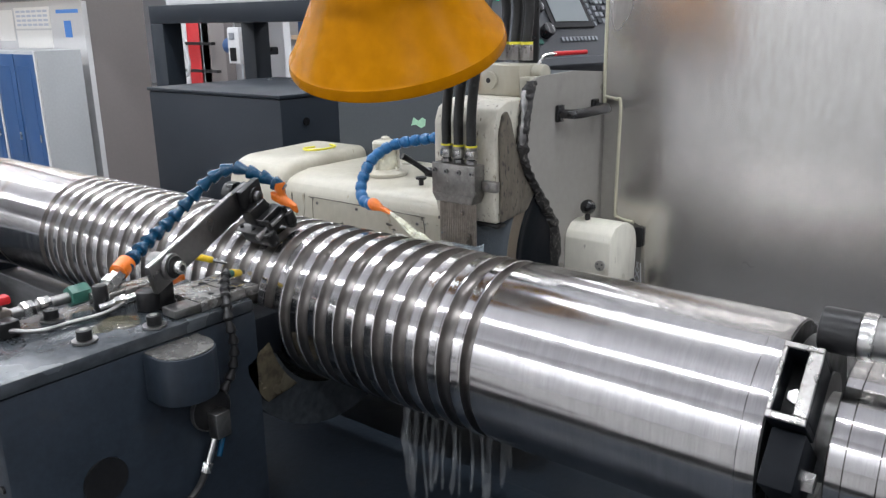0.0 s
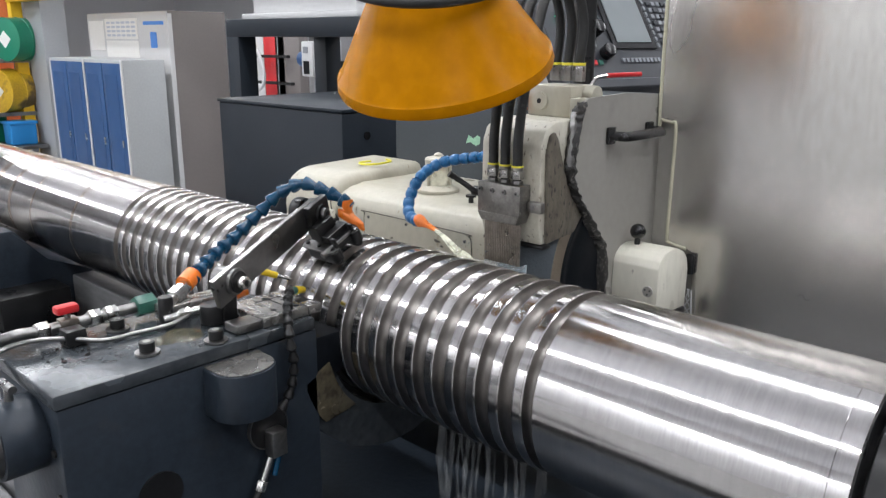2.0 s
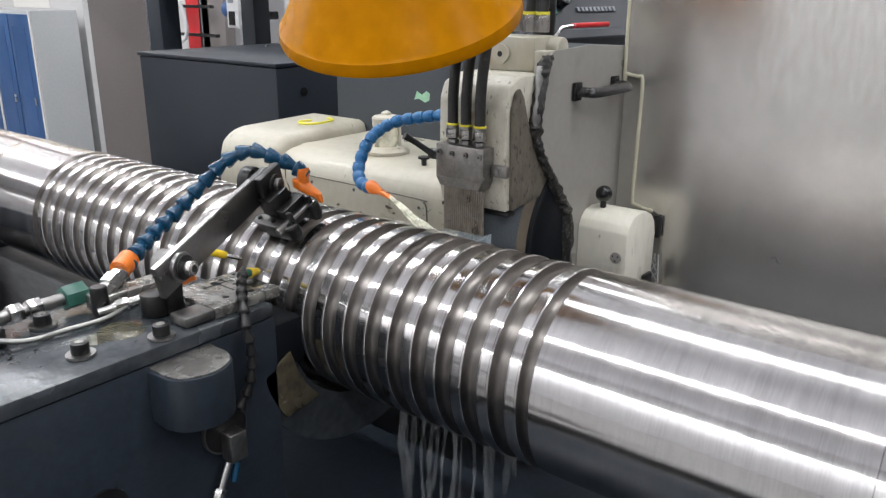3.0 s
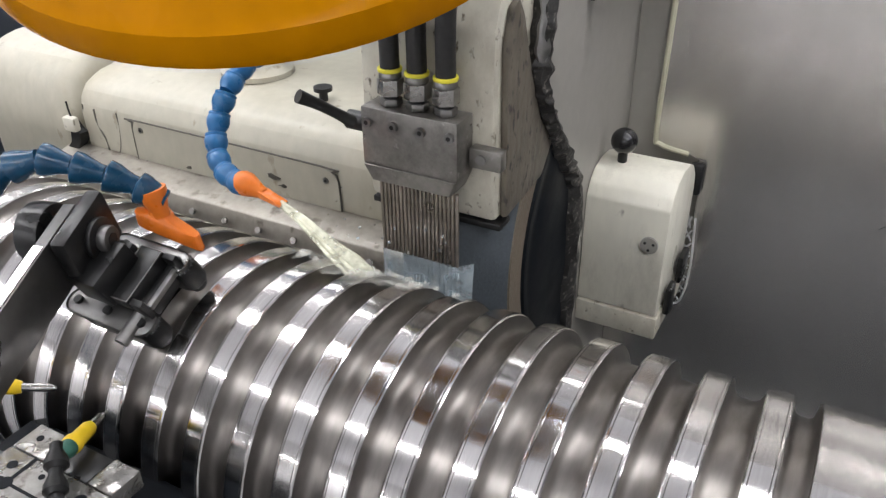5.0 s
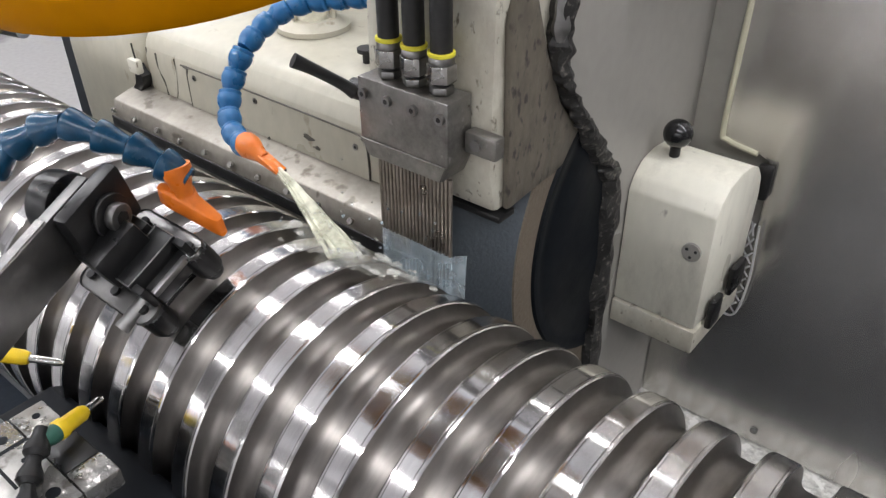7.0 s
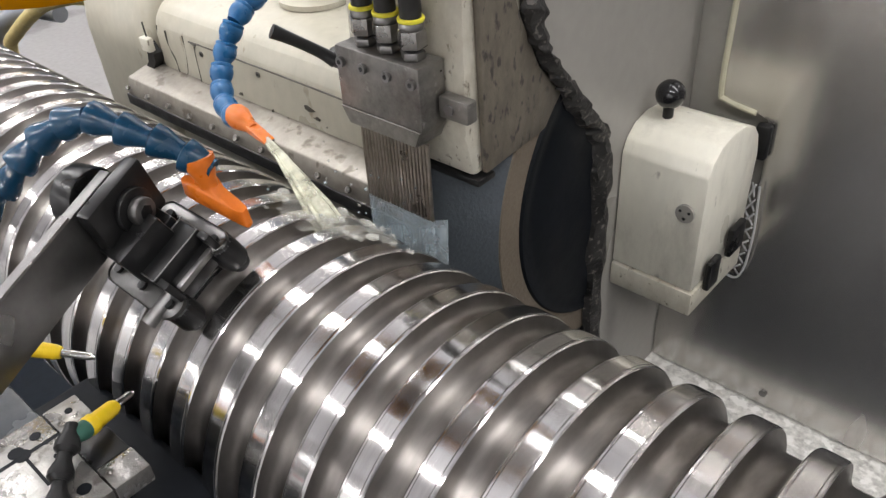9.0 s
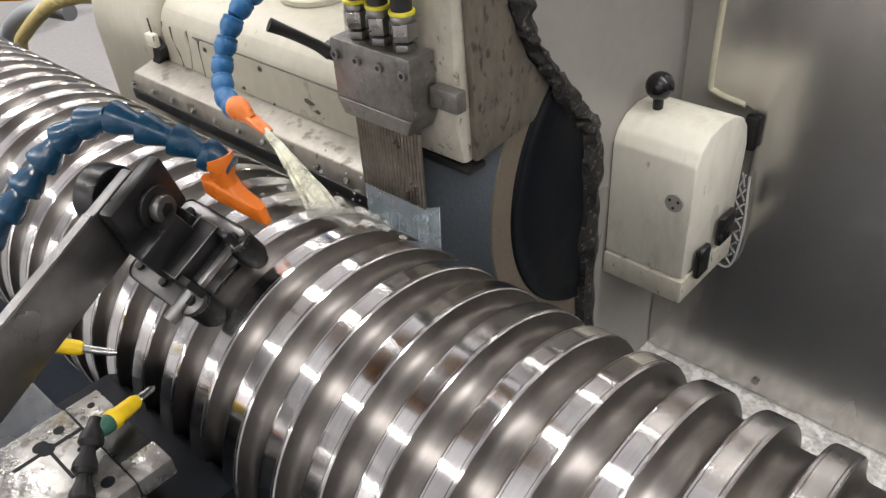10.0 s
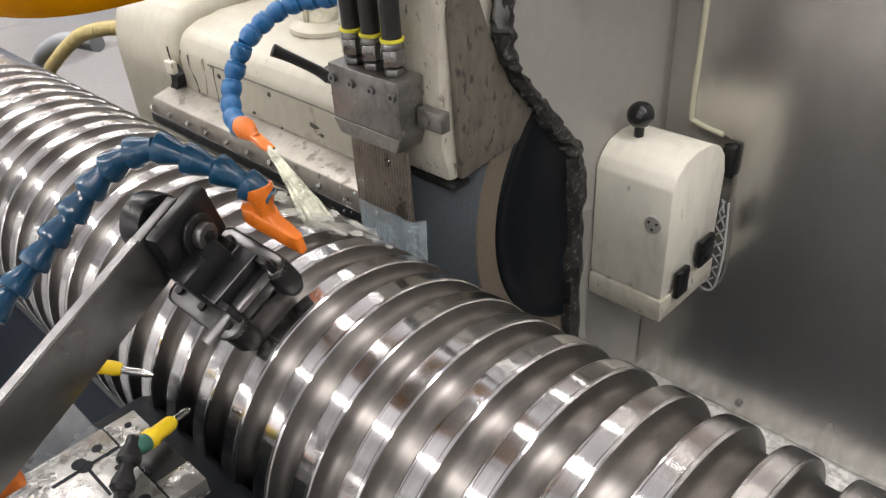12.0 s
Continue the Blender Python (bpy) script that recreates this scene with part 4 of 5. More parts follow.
cup = thing("oil_cup", "cream capped sight-glass oil cup on the wheelhead", "oil cup", (-0.372, 0.40, 1.167))
part("base_flange", lathe([(0, 0.052), (0.007, 0.052), (0.012, 0.040), (0.016, 0.036)], (-0.372, 0.40, 1.167), (0, 0, 1), 40), CREAM, cup)
part("glass", lathe([(0, 0.027), (0.045, 0.027)], (-0.372, 0.40, 1.183), (0, 0, 1), 32), GLASSY, cup)
part("cap", lathe([(0, 0.032), (0.018, 0.033), (0.022, 0.030), (0.026, 0.012), (0.030, 0.011), (0.034, 0.004)], (-0.372, 0.40, 1.228), (0, 0, 1), 36), CREAM, cup)
for k in range(3):
    a = 2.1 * k + 0.4
    part("tie_post", rod((-0.372 + 0.031 * math.cos(a), 0.40 + 0.031 * math.sin(a), 1.183), (-0.372 + 0.031 * math.cos(a), 0.40 + 0.031 * math.sin(a), 1.23), 0.004), CREAM, cup)

sl = thing("motor_cabinet", "blue grey steel motor cabinet behind the wheelhead", "machine cabinet", (-0.32, 0.72, FLOOR))
part("body", box(-0.72, 0.10, 0.585, 0.85, FLOOR, 1.40, 0.006), MOTOR_GREY, sl)
part("sticker", prism([(-0.445, 1.262), (-0.436, 1.284), (-0.420, 1.276), (-0.406, 1.286), (-0.395, 1.281), (-0.397, 1.264), (-0.41, 1.258), (-0.43, 1.266)], "y", 0.5838, 0.5848), MINT, sl, "torn mint green sticker")
part("side_knob", rod((-0.715, 0.62, 1.14), (-0.735, 0.62, 1.14), 0.012), BLACK_GLOSS, sl)
db = thing("electrical_cabinet", "dark blue grey steel cabinet with a flat top", "machine cabinet", (-1.55, 1.05, FLOOR))
part("body", box(-1.935, -1.16, 0.75, 1.40, FLOOR, 1.283, 0.006), BOX_GREY, db)
part("lid", box(-1.94, -1.155, 0.745, 1.405, 1.284, 1.297, 0.003), BOX_GREY, db)
part("lock_hole", rod((-1.159, 0.86, 1.20), (-1.155, 0.86, 1.20), 0.014), BLACK_GLOSS, db)
for k in range(5):
    part("lid_screw", rod((-1.80 + 0.14 * k, 1.25, 1.297), (-1.80 + 0.14 * k, 1.25, 1.302), 0.008), BRIGHT_STEEL, db)

# guard, wheel and coolant comb
gd = thing("wheel_guard", "chipped cream wheel guard caked with grinding dirt", "wheel guard", (0.05, 0.25, 1.16))
part("shell", prism([(0.168, 1.157), (0.158, 1.20), (0.160, 1.345), (0.172, 1.372), (0.205, 1.385), (0.30, 1.385), (0.32, 1.30), (0.31, 1.19), (0.285, 1.175), (0.23, 1.160)], "x", -0.028, 0.113, 0.006), CREAM_CHIP, gd)
part("side_plate", prism([(0.176, 1.160), (0.170, 1.33), (0.180, 1.362), (0.192, 1.368), (0.205, 1.35), (0.222, 1.29), (0.25, 1.235), (0.30, 1.190), (0.265, 1.168)], "x", 0.1132, 0.121, 0.003), GRIME, gd, "side plate caked with grinding dirt")
part("bottom_seam", box(-0.026, 0.119, 0.166, 0.19, 1.150, 1.1565, 0.001), BLACK_METAL, gd)
part("clamp_bracket", box(0.0955, 0.128, 0.144, 0.157, 1.223, 1.243, 0.002), NOZZLE_BLOCK, gd)
part("bracket_screw", rod((0.108, 0.144, 1.233), (0.108, 0.142, 1.233), 0.0050, seg=12), DULL_STEEL, gd)

gw = thing("grinding_wheel", "wide grey grinding wheel with a black flange", "grinding wheel", (0.03, 0.415, 1.02))
WC, WR = Vector((0, 0.415, 1.06)), 0.262
part("rim", lathe([(0, 0.2), (0.001, 0.235), (0.025, 0.254), (0.055, WR), (0.085, 0.255), (0.119, 0.219), (0.1195, 0.2)], (-0.003, WC.y, WC.z), (1, 0, 0), 120), WHEEL_GRIT, gw)
part("side_ring", lathe([(0, 0.2185), (0.0022, 0.2178), (0.0024, 0.16)], (0.1158, WC.y, WC.z), (1, 0, 0), 120), WHEEL_SIDE, gw)
part("flange", lathe([(0, 0.188), (0.0032, 0.186), (0.0034, 0.180), (0.0022, 0.176), (0.0022, 0.166), (0.005, 0.160), (0.005, 0.12)], (0.1180, WC.y, WC.z), (1, 0, 0), 120), FLANGE_SHADE_BLACK, gw)
part("spindle", rod((-0.2, WC.y, WC.z), (0.122, WC.y, WC.z), 0.05), DULL_STEEL, gw)

cb = thing("coolant_comb", "stained steel coolant block with a comb of thin tubes", "coolant nozzle", (0.045, 0.14, 1.23))
part("block", prism([(-0.006, 1.216), (-0.006, 1.272), (0.094, 1.272), (0.094, 1.216), (0.087, 1.199), (0.004, 1.199)], "y", 0.124, 0.156, 0.0015), NOZZLE_BLOCK, cb)
for k, x in enumerate((0.0015, 0.029, 0.058, 0.087)):
    sc = part("cap_screw", rod((x, 0.124, 1.258), (x, 0.1205, 1.258), 0.0048, seg=14), DULL_STEEL, cb)
    part("screw_socket", rod((x, 0.1205, 1.258), (x, 0.1203, 1.258), 0.0024, seg=6), BLACK_METAL, sc)
for k in range(20):
    x = 0.0065 + 0.0825 * k / 19
    part("tube", rod((x, 0.134, 1.1985), (x, 0.134, 1.119), 0.00185, seg=8), TUBE_STEEL, cb)
part("clamp_plate", prism([(-0.0052, 1.2155), (0.0932, 1.2155), (0.0868, 1.2000), (0.0045, 1.2000)], "y", 0.1222, 0.1238, 0.0005, 1), NOZZLE_BLOCK, cb)
part("clamp_rod", rod((-0.03, 0.145, 1.248), (-0.006, 0.145, 1.248), 0.008), BLACK_METAL, cb)

lv = thing("clamp_lever", "black clamping lever with a ball-ended grip", "lever", (-0.02, 0.135, 1.25))
part("grip", tube([(-0.024, 0.138, 1.247), (-0.034, 0.130, 1.256), (-0.044, 0.110, 1.272), (-0.053, 0.095, 1.283)], 0.006, 12, radii=lambda u: 0.0068 - 0.0015 * math.sin(3.1 * u)), BLACK_METAL, lv)
part("hub", rod((-0.034, 0.145, 1.247), (-0.012, 0.145, 1.247), 0.0095), BLACK_METAL, lv)

for k, x in enumerate((0.018, 0.046, 0.075)):
    hz = thing("coolant_hose", "black rubber coolant hose with hexagonal steel fittings", "coolant hose", (x, 0.14, 1.272), "hoses to the coolant comb")
    part("lower_nut", hexnut((x, 0.140, 1.2725), (0, 0, 1), 0.0104, 0.0070), DULL_STEEL, hz)
    part("neck_ring", rod((x, 0.140, 1.2796), (x, 0.140, 1.2824), 0.0078, seg=20), BLACK_METAL, hz)
    part("swivel_nut", hexnut((x, 0.140, 1.2826), (0, 0, 1), 0.0124, 0.0150), FITTING, hz)
    part("ferrule", lathe([(0, 0.0104), (0.001, 0.0108), (0.0045, 0.0104), (0.006, 0.0096)], (x, 0.140, 1.2978), (0, 0, 1), 22), DULL_STEEL, hz)
    part("band", rod((x, 0.140, 1.3040), (x, 0.140, 1.3075), 0.0114, seg=22, bevel=0.0008), YELLOW_BAND, hz, "yellow band")
    bx = 0.022 + 0.027 * k
    part("hose", tube([(x, 0.140, 1.306), (x, 0.141, 1.36), (x + 0.002, 0.150, 1.43), (x + 0.006, 0.172, 1.52), (x + 0.002, 0.205, 1.60), (x + 0.008, 0.255, 1.645),
                       (bx, 0.305, 1.625), (bx + 0.002, 0.330, 1.56), (bx, 0.325, 1.485)], 0.0092, 14), RUBBER, hz)
    part("upper_band", rod((bx, 0.325, 1.482), (bx, 0.325, 1.487), 0.0120, seg=20), YELLOW_BAND, hz)
    part("upper_nut", hexnut((bx, 0.325, 1.452), (0, 0, 1), 0.0125, 0.030), FITTING, hz)

tc = thing("coolant_manifold", "cream cast coolant manifold on top of the wheel guard", "manifold", (0.06, 0.33, 1.386))
part("block", box(-0.008, 0.092, 0.275, 0.36, 1.3855, 1.445, 0.003), CREAM, tc)
part("port_boss", lathe([(0, 0.017), (0.006, 0.017), (0.007, 0.006)], (0.024, 0.275, 1.415), (0, -1, 0), 28), CREAM, tc)
part("port_hole", rod((0.024, 0.2685, 1.415), (0.024, 0.2675, 1.415), 0.005), BLACK_METAL, tc)
part("side_pipe", rod((0.0925, 0.33, 1.425), (0.118, 0.33, 1.425), 0.020, bevel=0.004), CREAM, tc)
part("neck_block", box(0.0, 0.09, 0.25, 0.30, 1.372, 1.3855, 0.002), CREAM_CHIP, tc)
rv = part("lever_handle", tube([(0.100, 0.33, 1.444), (0.108, 0.34, 1.460), (0.125, 0.355, 1.464)], 0.0035, 8), BRIGHT_STEEL, tc)
part("red_grip", rod((0.122, 0.352, 1.4637), (0.150, 0.430, 1.4650), 0.0045, seg=12), RED_PAINT, rv, "red lever grip")
part("orange_tag", box(-0.012, -0.009, 0.262, 0.275, 1.395, 1.425), ORANGE_PLASTIC, tc)

# second jointed hose with its jet
h2 = thing("jointed_jet_hose", "blue jointed plastic hose with a round orange nozzle", "coolant hose", (-0.19, 0.15, 1.18))
jointed_hose(h2, [(-0.135, 0.088, 1.180), (-0.163, 0.098, 1.183), (-0.183, 0.112, 1.198), (-0.190, 0.128, 1.222), (-0.190, 0.150, 1.250), (-0.190, 0.185, 1.268), (-0.170, 0.212, 1.282), (-0.12, 0.235, 1.292), (-0.06, 0.25, 1.302), (-0.03, 0.255, 1.31)], 0.0116, BLUE_PLASTIC, 0.0220, True)
part("nozzle", lathe([(0, 0.0098), (0.005, 0.0122), (0.012, 0.0126), (0.019, 0.0104), (0.027, 0.0074), (0.034, 0.0060)], (-0.136, 0.0885, 1.1835), (0.97, -0.03, -0.24), 24), ORANGE_PLASTIC, h2, "orange flared nozzle")
part("nozzle_lip", prism([(-0.106, 1.1805), (-0.106, 1.1725), (-0.080, 1.1675), (-0.079, 1.1705)], "y", 0.081, 0.094, 0.0012), ORANGE_PLASTIC, h2)
part("lip_slot", box(-0.0795, -0.0782, 0.0825, 0.0925, 1.1680, 1.1700), BARE_CHIP, h2)

# guard panel, edge rubber, cover box, door sheet
pn = thing("guard_panel", "light grey painted guard panel with a black handle", "machine panel", (0.126, 0.46, 0.52))
EDGE = [(0.378, 0.60), (0.376, 0.80), (0.373, 0.95), (0.370, 1.08), (0.358, 1.130), (0.332, 1.158), (0.296, 1.205), (0.262, 1.245), (0.243, 1.285), (0.246, 1.335), (0.262, 1.385), (0.272, 1.418)]
part("panel", prism(EDGE + [(0.285, 1.424), (0.42, 1.428), (0.575, 1.418), (0.575, 0.60)], "x", 0.122, 0.127), GREY_PANEL, pn)
part("rear_plate", box(0.1275, 0.34, 0.566, 0.572, 0.665, 1.60), GREY_PANEL, pn)
part("panel_lug", box(0.098, 0.1215, 0.265, 0.30, 1.385, 1.424, 0.002), CREAM, pn)
part("lug_slot", rod((0.11, 0.2648, 1.40), (0.11, 0.2640, 1.40), 0.006, seg=14), BLACK_METAL, pn)
hd = part("handle", tube([(0.128, 0.362, 1.348), (0.155, 0.362, 1.348), (0.166, 0.372, 1.348), (0.168, 0.44, 1.348), (0.166, 0.50, 1.348), (0.155, 0.512, 1.348), (0.128, 0.512, 1.348)], 0.0105, 12, flat=0.7), BLACK_GLOSS, pn, "black moulded grab handle")
part("handle_foot", box(0.1275, 0.136, 0.350, 0.376, 1.331, 1.365, 0.003), BLACK_GLOSS, hd)
part("handle_foot", box(0.1275, 0.136, 0.499, 0.525, 1.331, 1.365, 0.003), BLACK_GLOSS, hd)

random.seed(4)
er = thing("edge_rubber", "crusted black rubber strip along the panel edge", "rubber seal", (0.12, 0.37, 0.70))
path = curve_points([(0.124, y - 0.004, z) for y, z in EDGE], 24)
bm = bmesh.new()
rows_v = []
for i, p in enumerate(path):
    u = i / len(path)
    wid = (0.015 if u < 0.55 else 0.010) * (1 + 0.5 * noise.noise(Vector((i * 0.09, 7, 0))))
    j = [0.0042 * noise.noise(Vector((i * 0.19, k * 3.1, 0.3))) for k in range(8)]
    rows_v.append([bm.verts.new(p + Vector(v)) for v in ((-0.012 + j[0], -wid * 0.4 + j[1], j[2]), (-0.002 + j[6], -wid + j[3], j[5]), (0.006 + j[1], -wid * 0.7 + j[0], j[4]), (0.010 + j[2], -0.001 + j[3], 0), (0.009 + j[4], wid * 0.55 + j[7], 0), (0.003, wid * 0.9 + j[5], 0), (-0.010, wid * 0.6, 0))])
for a, c in zip(rows_v, rows_v[1:]):
    for k in range(7):
        bm.faces.new((a[k], a[(k + 1) % 7], c[(k + 1) % 7], c[k]))
bm.faces.new(rows_v[0])
bm.faces.new(rows_v[-1])
part("strip", bm, RUBBER_CRUST, er)
part("crumpled_foil", tube([(0.118, 0.252, 1.40), (0.124, 0.240, 1.36), (0.127, 0.232, 1.32), (0.127, 0.236, 1.28)], 0.006, 9, radii=lambda u: 0.006 + 0.0018 * math.sin(11 * u) + 0.001 * math.sin(37 * u), flat=0.45), DULL_STEEL, er, "crumpled grey tape on the strip")

cv = thing("cover_box", "cream rounded cover box with a black ball knob", "cover box", (0.18, 0.45, 0.90))
prof = [(0.405, 0.932), (0.405, 1.084), (0.412, 1.099), (0.428, 1.112), (0.455, 1.117), (0.485, 1.114), (0.512, 1.102), (0.528, 1.085), (0.532, 1.06), (0.532, 0.932)]
part("shell", prism(prof, "x", 0.1275, 0.233, 0.003), BOX_CREAM, cv)
part("base_shell", box(0.1275, 0.236, 0.402, 0.534, 0.898, 0.9305, 0.003), CREAM_CHIP, cv, "dirty lower rim")
kb = part("knob_stem", rod((0.155, 0.452, 1.105), (0.155, 0.452, 1.130), 0.006), BLACK_METAL, cv)
part("ball_knob", sphere((0.155, 0.452, 1.143), 0.0165), BLACK_GLOSS, kb, "glossy black ball")
part("lock_screw", rod((0.213, 0.405, 1.035), (0.213, 0.401, 1.035), 0.011, seg=24), GREY_PANEL, cv)
for a in (0.5, 2.6, 4.7):
    part("lock_pin", rod((0.213 + 0.006 * math.cos(a), 0.401, 1.035 + 0.006 * math.sin(a)), (0.213 + 0.006 * math.cos(a), 0.4003, 1.035 + 0.006 * math.sin(a)), 0.0018, seg=8), BLACK_METAL, cv)
part("foot_bolt", rod((0.138, 0.43, 0.90), (0.138, 0.43, 0.885), 0.008), BLACK_METAL, cv)
part("side_latch", box(0.2365, 0.245, 0.425, 0.452, 0.925, 0.965, 0.003), BLACK_METAL, cv)
part("side_latch", box(0.2365, 0.245, 0.475, 0.510, 0.945, 0.985, 0.003), BLACK_METAL, cv)
bg = thing("plastic_bag", "crumpled white printed plastic scrap behind the cover", "plastic scrap", (0.235, 0.545, 0.87))
for k in range(7):
    z0 = 0.874 + 0.020 * k
    xa, xb = 0.218 + 0.002 * k, 0.236 + 0.0035 * k - 0.0006 * k * k
    part("fold", tube([(xa, 0.542, z0), (xb, 0.543, z0 + 0.018)], 0.0013, 6, per=2), WHITE_PAINT, bg)
    part("fold", tube([(xb, 0.545, z0), (xa, 0.546, z0 + 0.018)], 0.0013, 6, per=2), WHITE_PAINT, bg)
part("rim", tube([(0.210, 0.5445, 0.870), (0.236, 0.5445, 0.872), (0.244, 0.5445, 0.93), (0.240, 0.5445, 1.01)], 0.0016, 6), WHITE_PAINT, bg)

ds = thing("door_sheet", "brushed stainless sliding door sheet with notched edge", "machine door", (0.9, 0.557, 0.66))
outline = [(0.129, 0.668), (2.2, 0.668), (2.2, 2.3), (0.130, 2.3), (0.132, 1.378), (0.138, 1.367), (0.162, 1.362), (0.172, 1.352), (0.170, 1.115), (0.178, 1.103), (0.218, 1.097), (0.230, 1.092), (0.236, 1.078), (0.236, 0.868), (0.129, 0.862)]
part("sheet", prism(outline, "y", 0.553, 0.561), STAINLESS, ds)
part("edge_seal", tube([(0.130, 0.552, 2.3), (0.131, 0.552, 1.8), (0.132, 0.552, 1.385), (0.138, 0.552, 1.367), (0.160, 0.552, 1.362), (0.171, 0.552, 1.352), (0.171, 0.552, 1.24), (0.170, 0.552, 1.12), (0.178, 0.552, 1.104), (0.216, 0.552, 1.097)], 0.0035, 8, per=6), SEAL, ds, "pale folded edge trim")
part("latch", box(0.222, 0.240, 0.540, 0.5525, 1.045, 1.090, 0.004), BLACK_METAL, ds)
part("bottom_screw", rod((0.30, 0.5528, 0.69), (0.30, 0.550, 0.69), 0.005), DULL_STEEL, ds)
part("scratch", tube([(0.456, 0.5526, 1.045), (0.464, 0.5526, 1.051), (0.470, 0.5526, 1.041), (0.480, 0.5526, 1.043)], 0.0008, 5), BLACK_METAL, ds)

# ---- control console ----
cc = thing("control_console", "dark grey machine control console with screen and keys", "control panel", (-0.3, 1.15, FLOOR))
yawm = Matrix.Translation((-0.1916, 1.0556, 1.4144)) @ Matrix.Rotation(radians(77.2), 4, "Z")
tiltm = yawm @ Matrix.Rotation(radians(-32.76), 4, "X")


def on_console(x0, x1, z0, z1, y0, y1, bevel=0.0):
    return box(x0, x1, y0, y1, z0, z1, bevel, 1, m=tiltm)


part("pedestal", box(-0.19, 0.43, 0.06, 0.42, FLOOR - 1.4144, -0.045, 0.006, m=yawm), CONTROL_GREY, cc)
part("face", on_console(-0.30, 0.45, 0.0, 0.42, 0.0, 0.06, 0.006), CONTROL_GREY, cc)
part("ledge", on_console(-0.30, 0.45, -0.03, 0.0, -0.03, 0.06, 0.004), CONTROL_GREY, cc)
part("screen_bezel", on_console(-0.070, 0.108, 0.105, 0.285, -0.006, 0.0, 0.002), BLACK_GLOSS, cc)
part("screen", on_console(-0.052, 0.088, 0.125, 0.270, -0.0085, -0.0065), SCREEN, cc, "dim grey monitor")
for k in range(10):
    part("soft_key", on_console(-0.055 + 0.016 * k, -0.045 + 0.016 * k, 0.062, 0.076, -0.006, 0.0, 0.001), KEY_GREY, cc)
for k in range(8):
    part("side_key", on_console(0.113, 0.122, 0.11 + 0.021 * k, 0.124 + 0.021 * k, -0.006, 0.0, 0.001), KEY_GREY, cc)
for i in range(5):
    for k in range(7):
        part("key", on_console(0.135 + 0.021 * i, 0.150 + 0.021 * i, 0.12 + 0.022 * k, 0.134 + 0.022 * k, -0.006, 0.0, 0.001), KEY_GREY if (i + k) % 3 else CONTROL_GREY, cc)
for x, z in ((-0.118, 0.165), (-0.112, 0.091)):
    part("rotary_knob", rod(tiltm @ Vector((x, 0, z)), tiltm @ Vector((x, -0.03, z)), 0.02, bevel=0.003), BLACK_GLOSS, cc)
for i in range(3):
    for k in range(3):
        part("key", on_console(-0.172 + 0.014 * k, -0.162 + 0.014 * k, 0.112 + 0.018 * i, 0.124 + 0.018 * i, -0.005, 0.0, 0.001), KEY_GREY, cc)
for k, (x, z) in enumerate(((-0.172, 0.056), (-0.150, 0.056), (-0.190, 0.095), (-0.190, 0.115))):
    part("switch_key", on_console(x, x + 0.014, z, z + 0.014, -0.006, 0.0), (RED_PAINT, GREEN_PLASTIC, KEY_GREY, KEY_GREY)[k], cc)
part("pilot_light", rod(tiltm @ Vector((-0.234, 0, 0.208)), tiltm @ Vector((-0.234, -0.012, 0.208)), 0.010), GREEN_GLOW, cc, "green pilot light")
st = part("stop_base", rod(tiltm @ Vector((-0.095, 0, 0.275)), tiltm @ Vector((-0.095, -0.03, 0.275)), 0.018), YELLOW_PLASTIC, cc)
part("stop_button", rod(tiltm @ Vector((-0.095, -0.03, 0.275)), tiltm @ Vector((-0.095, -0.06, 0.275)), 0.016, 0.019), RED_PAINT, st, "red mushroom stop button")

# ---- work lamp ----
lp = thing("work_lamp", "yellow enamelled cone work lamp hung over the roll", "work lamp", (0.052, -0.031, 1.487))
LN = Vector((0.139, -0.39, 1.0)).normalized()
LC = Vector((0.052, -0.031, 1.487))
part("shade", lathe([(-0.004, 0.172), (-0.006, 0.177), (0.000, 0.1785), (0.012, 0.176), (0.016, 0.171), (0.135, 0.098), (0.138, 0.096), (0.152, 0.095), (0.150, 0.090), (0.136, 0.091), (0.014, 0.166), (-0.004, 0.172)], LC, LN, 72, caps=False), LAMP_YELLOW, lp, "scuffed yellow enamel cone")
part("collar", lathe([(0.150, 0.094), (0.152, 0.098), (0.166, 0.098), (0.168, 0.094)], LC, LN, 48), BLACK_METAL, lp)
part("lamp_neck", lathe([(0.168, 0.090), (0.235, 0.086), (0.240, 0.075), (0.26, 0.07)], LC, LN, 40), LAMP_YELLOW, lp)
part("lamp_cap", lathe([(0.26, 0.072), (0.36, 0.060), (0.37, 0.03)], LC, LN, 32), BLACK_METAL, lp)
T1 = LC + LN * 0.37
part("hanger_arm", tube([T1, T1 + Vector((0.01, 0.05, 0.12)), T1 + Vector((0.0, 0.25, 0.25)), T1 + Vector((-0.1, 0.62, 0.28))], 0.016, 14), BLACK_METAL, lp)
sidev = LN.cross(Vector((0.66, 0.75, 0))).normalized()
tv = LN.cross(sidev).normalized()
ring = [LC + LN * (0.150 + 0.02 * math.sin(a)) + (sidev * math.cos(a) + tv * math.sin(a)) * (0.118 + 0.02 * math.cos(a - 2.4)) for a in [2 * math.pi * k / 14 for k in range(15)]]
part("cable", tube(ring + [LC + LN * 0.26 + tv * 0.1, LC + LN * 0.4 + tv * 0.02], 0.0085, 12), RUBBER, lp, "black cable looped round the neck")
part("reflector", lathe([(0.10, 0.112), (0.128, 0.06), (0.13, 0.002)], LC, LN, 40, caps=False), WHITE_PAINT, lp)
bp = thing("lamp_post", "dark steel post holding the work lamp arm", "post", (-0.16, 0.70, 1.40))
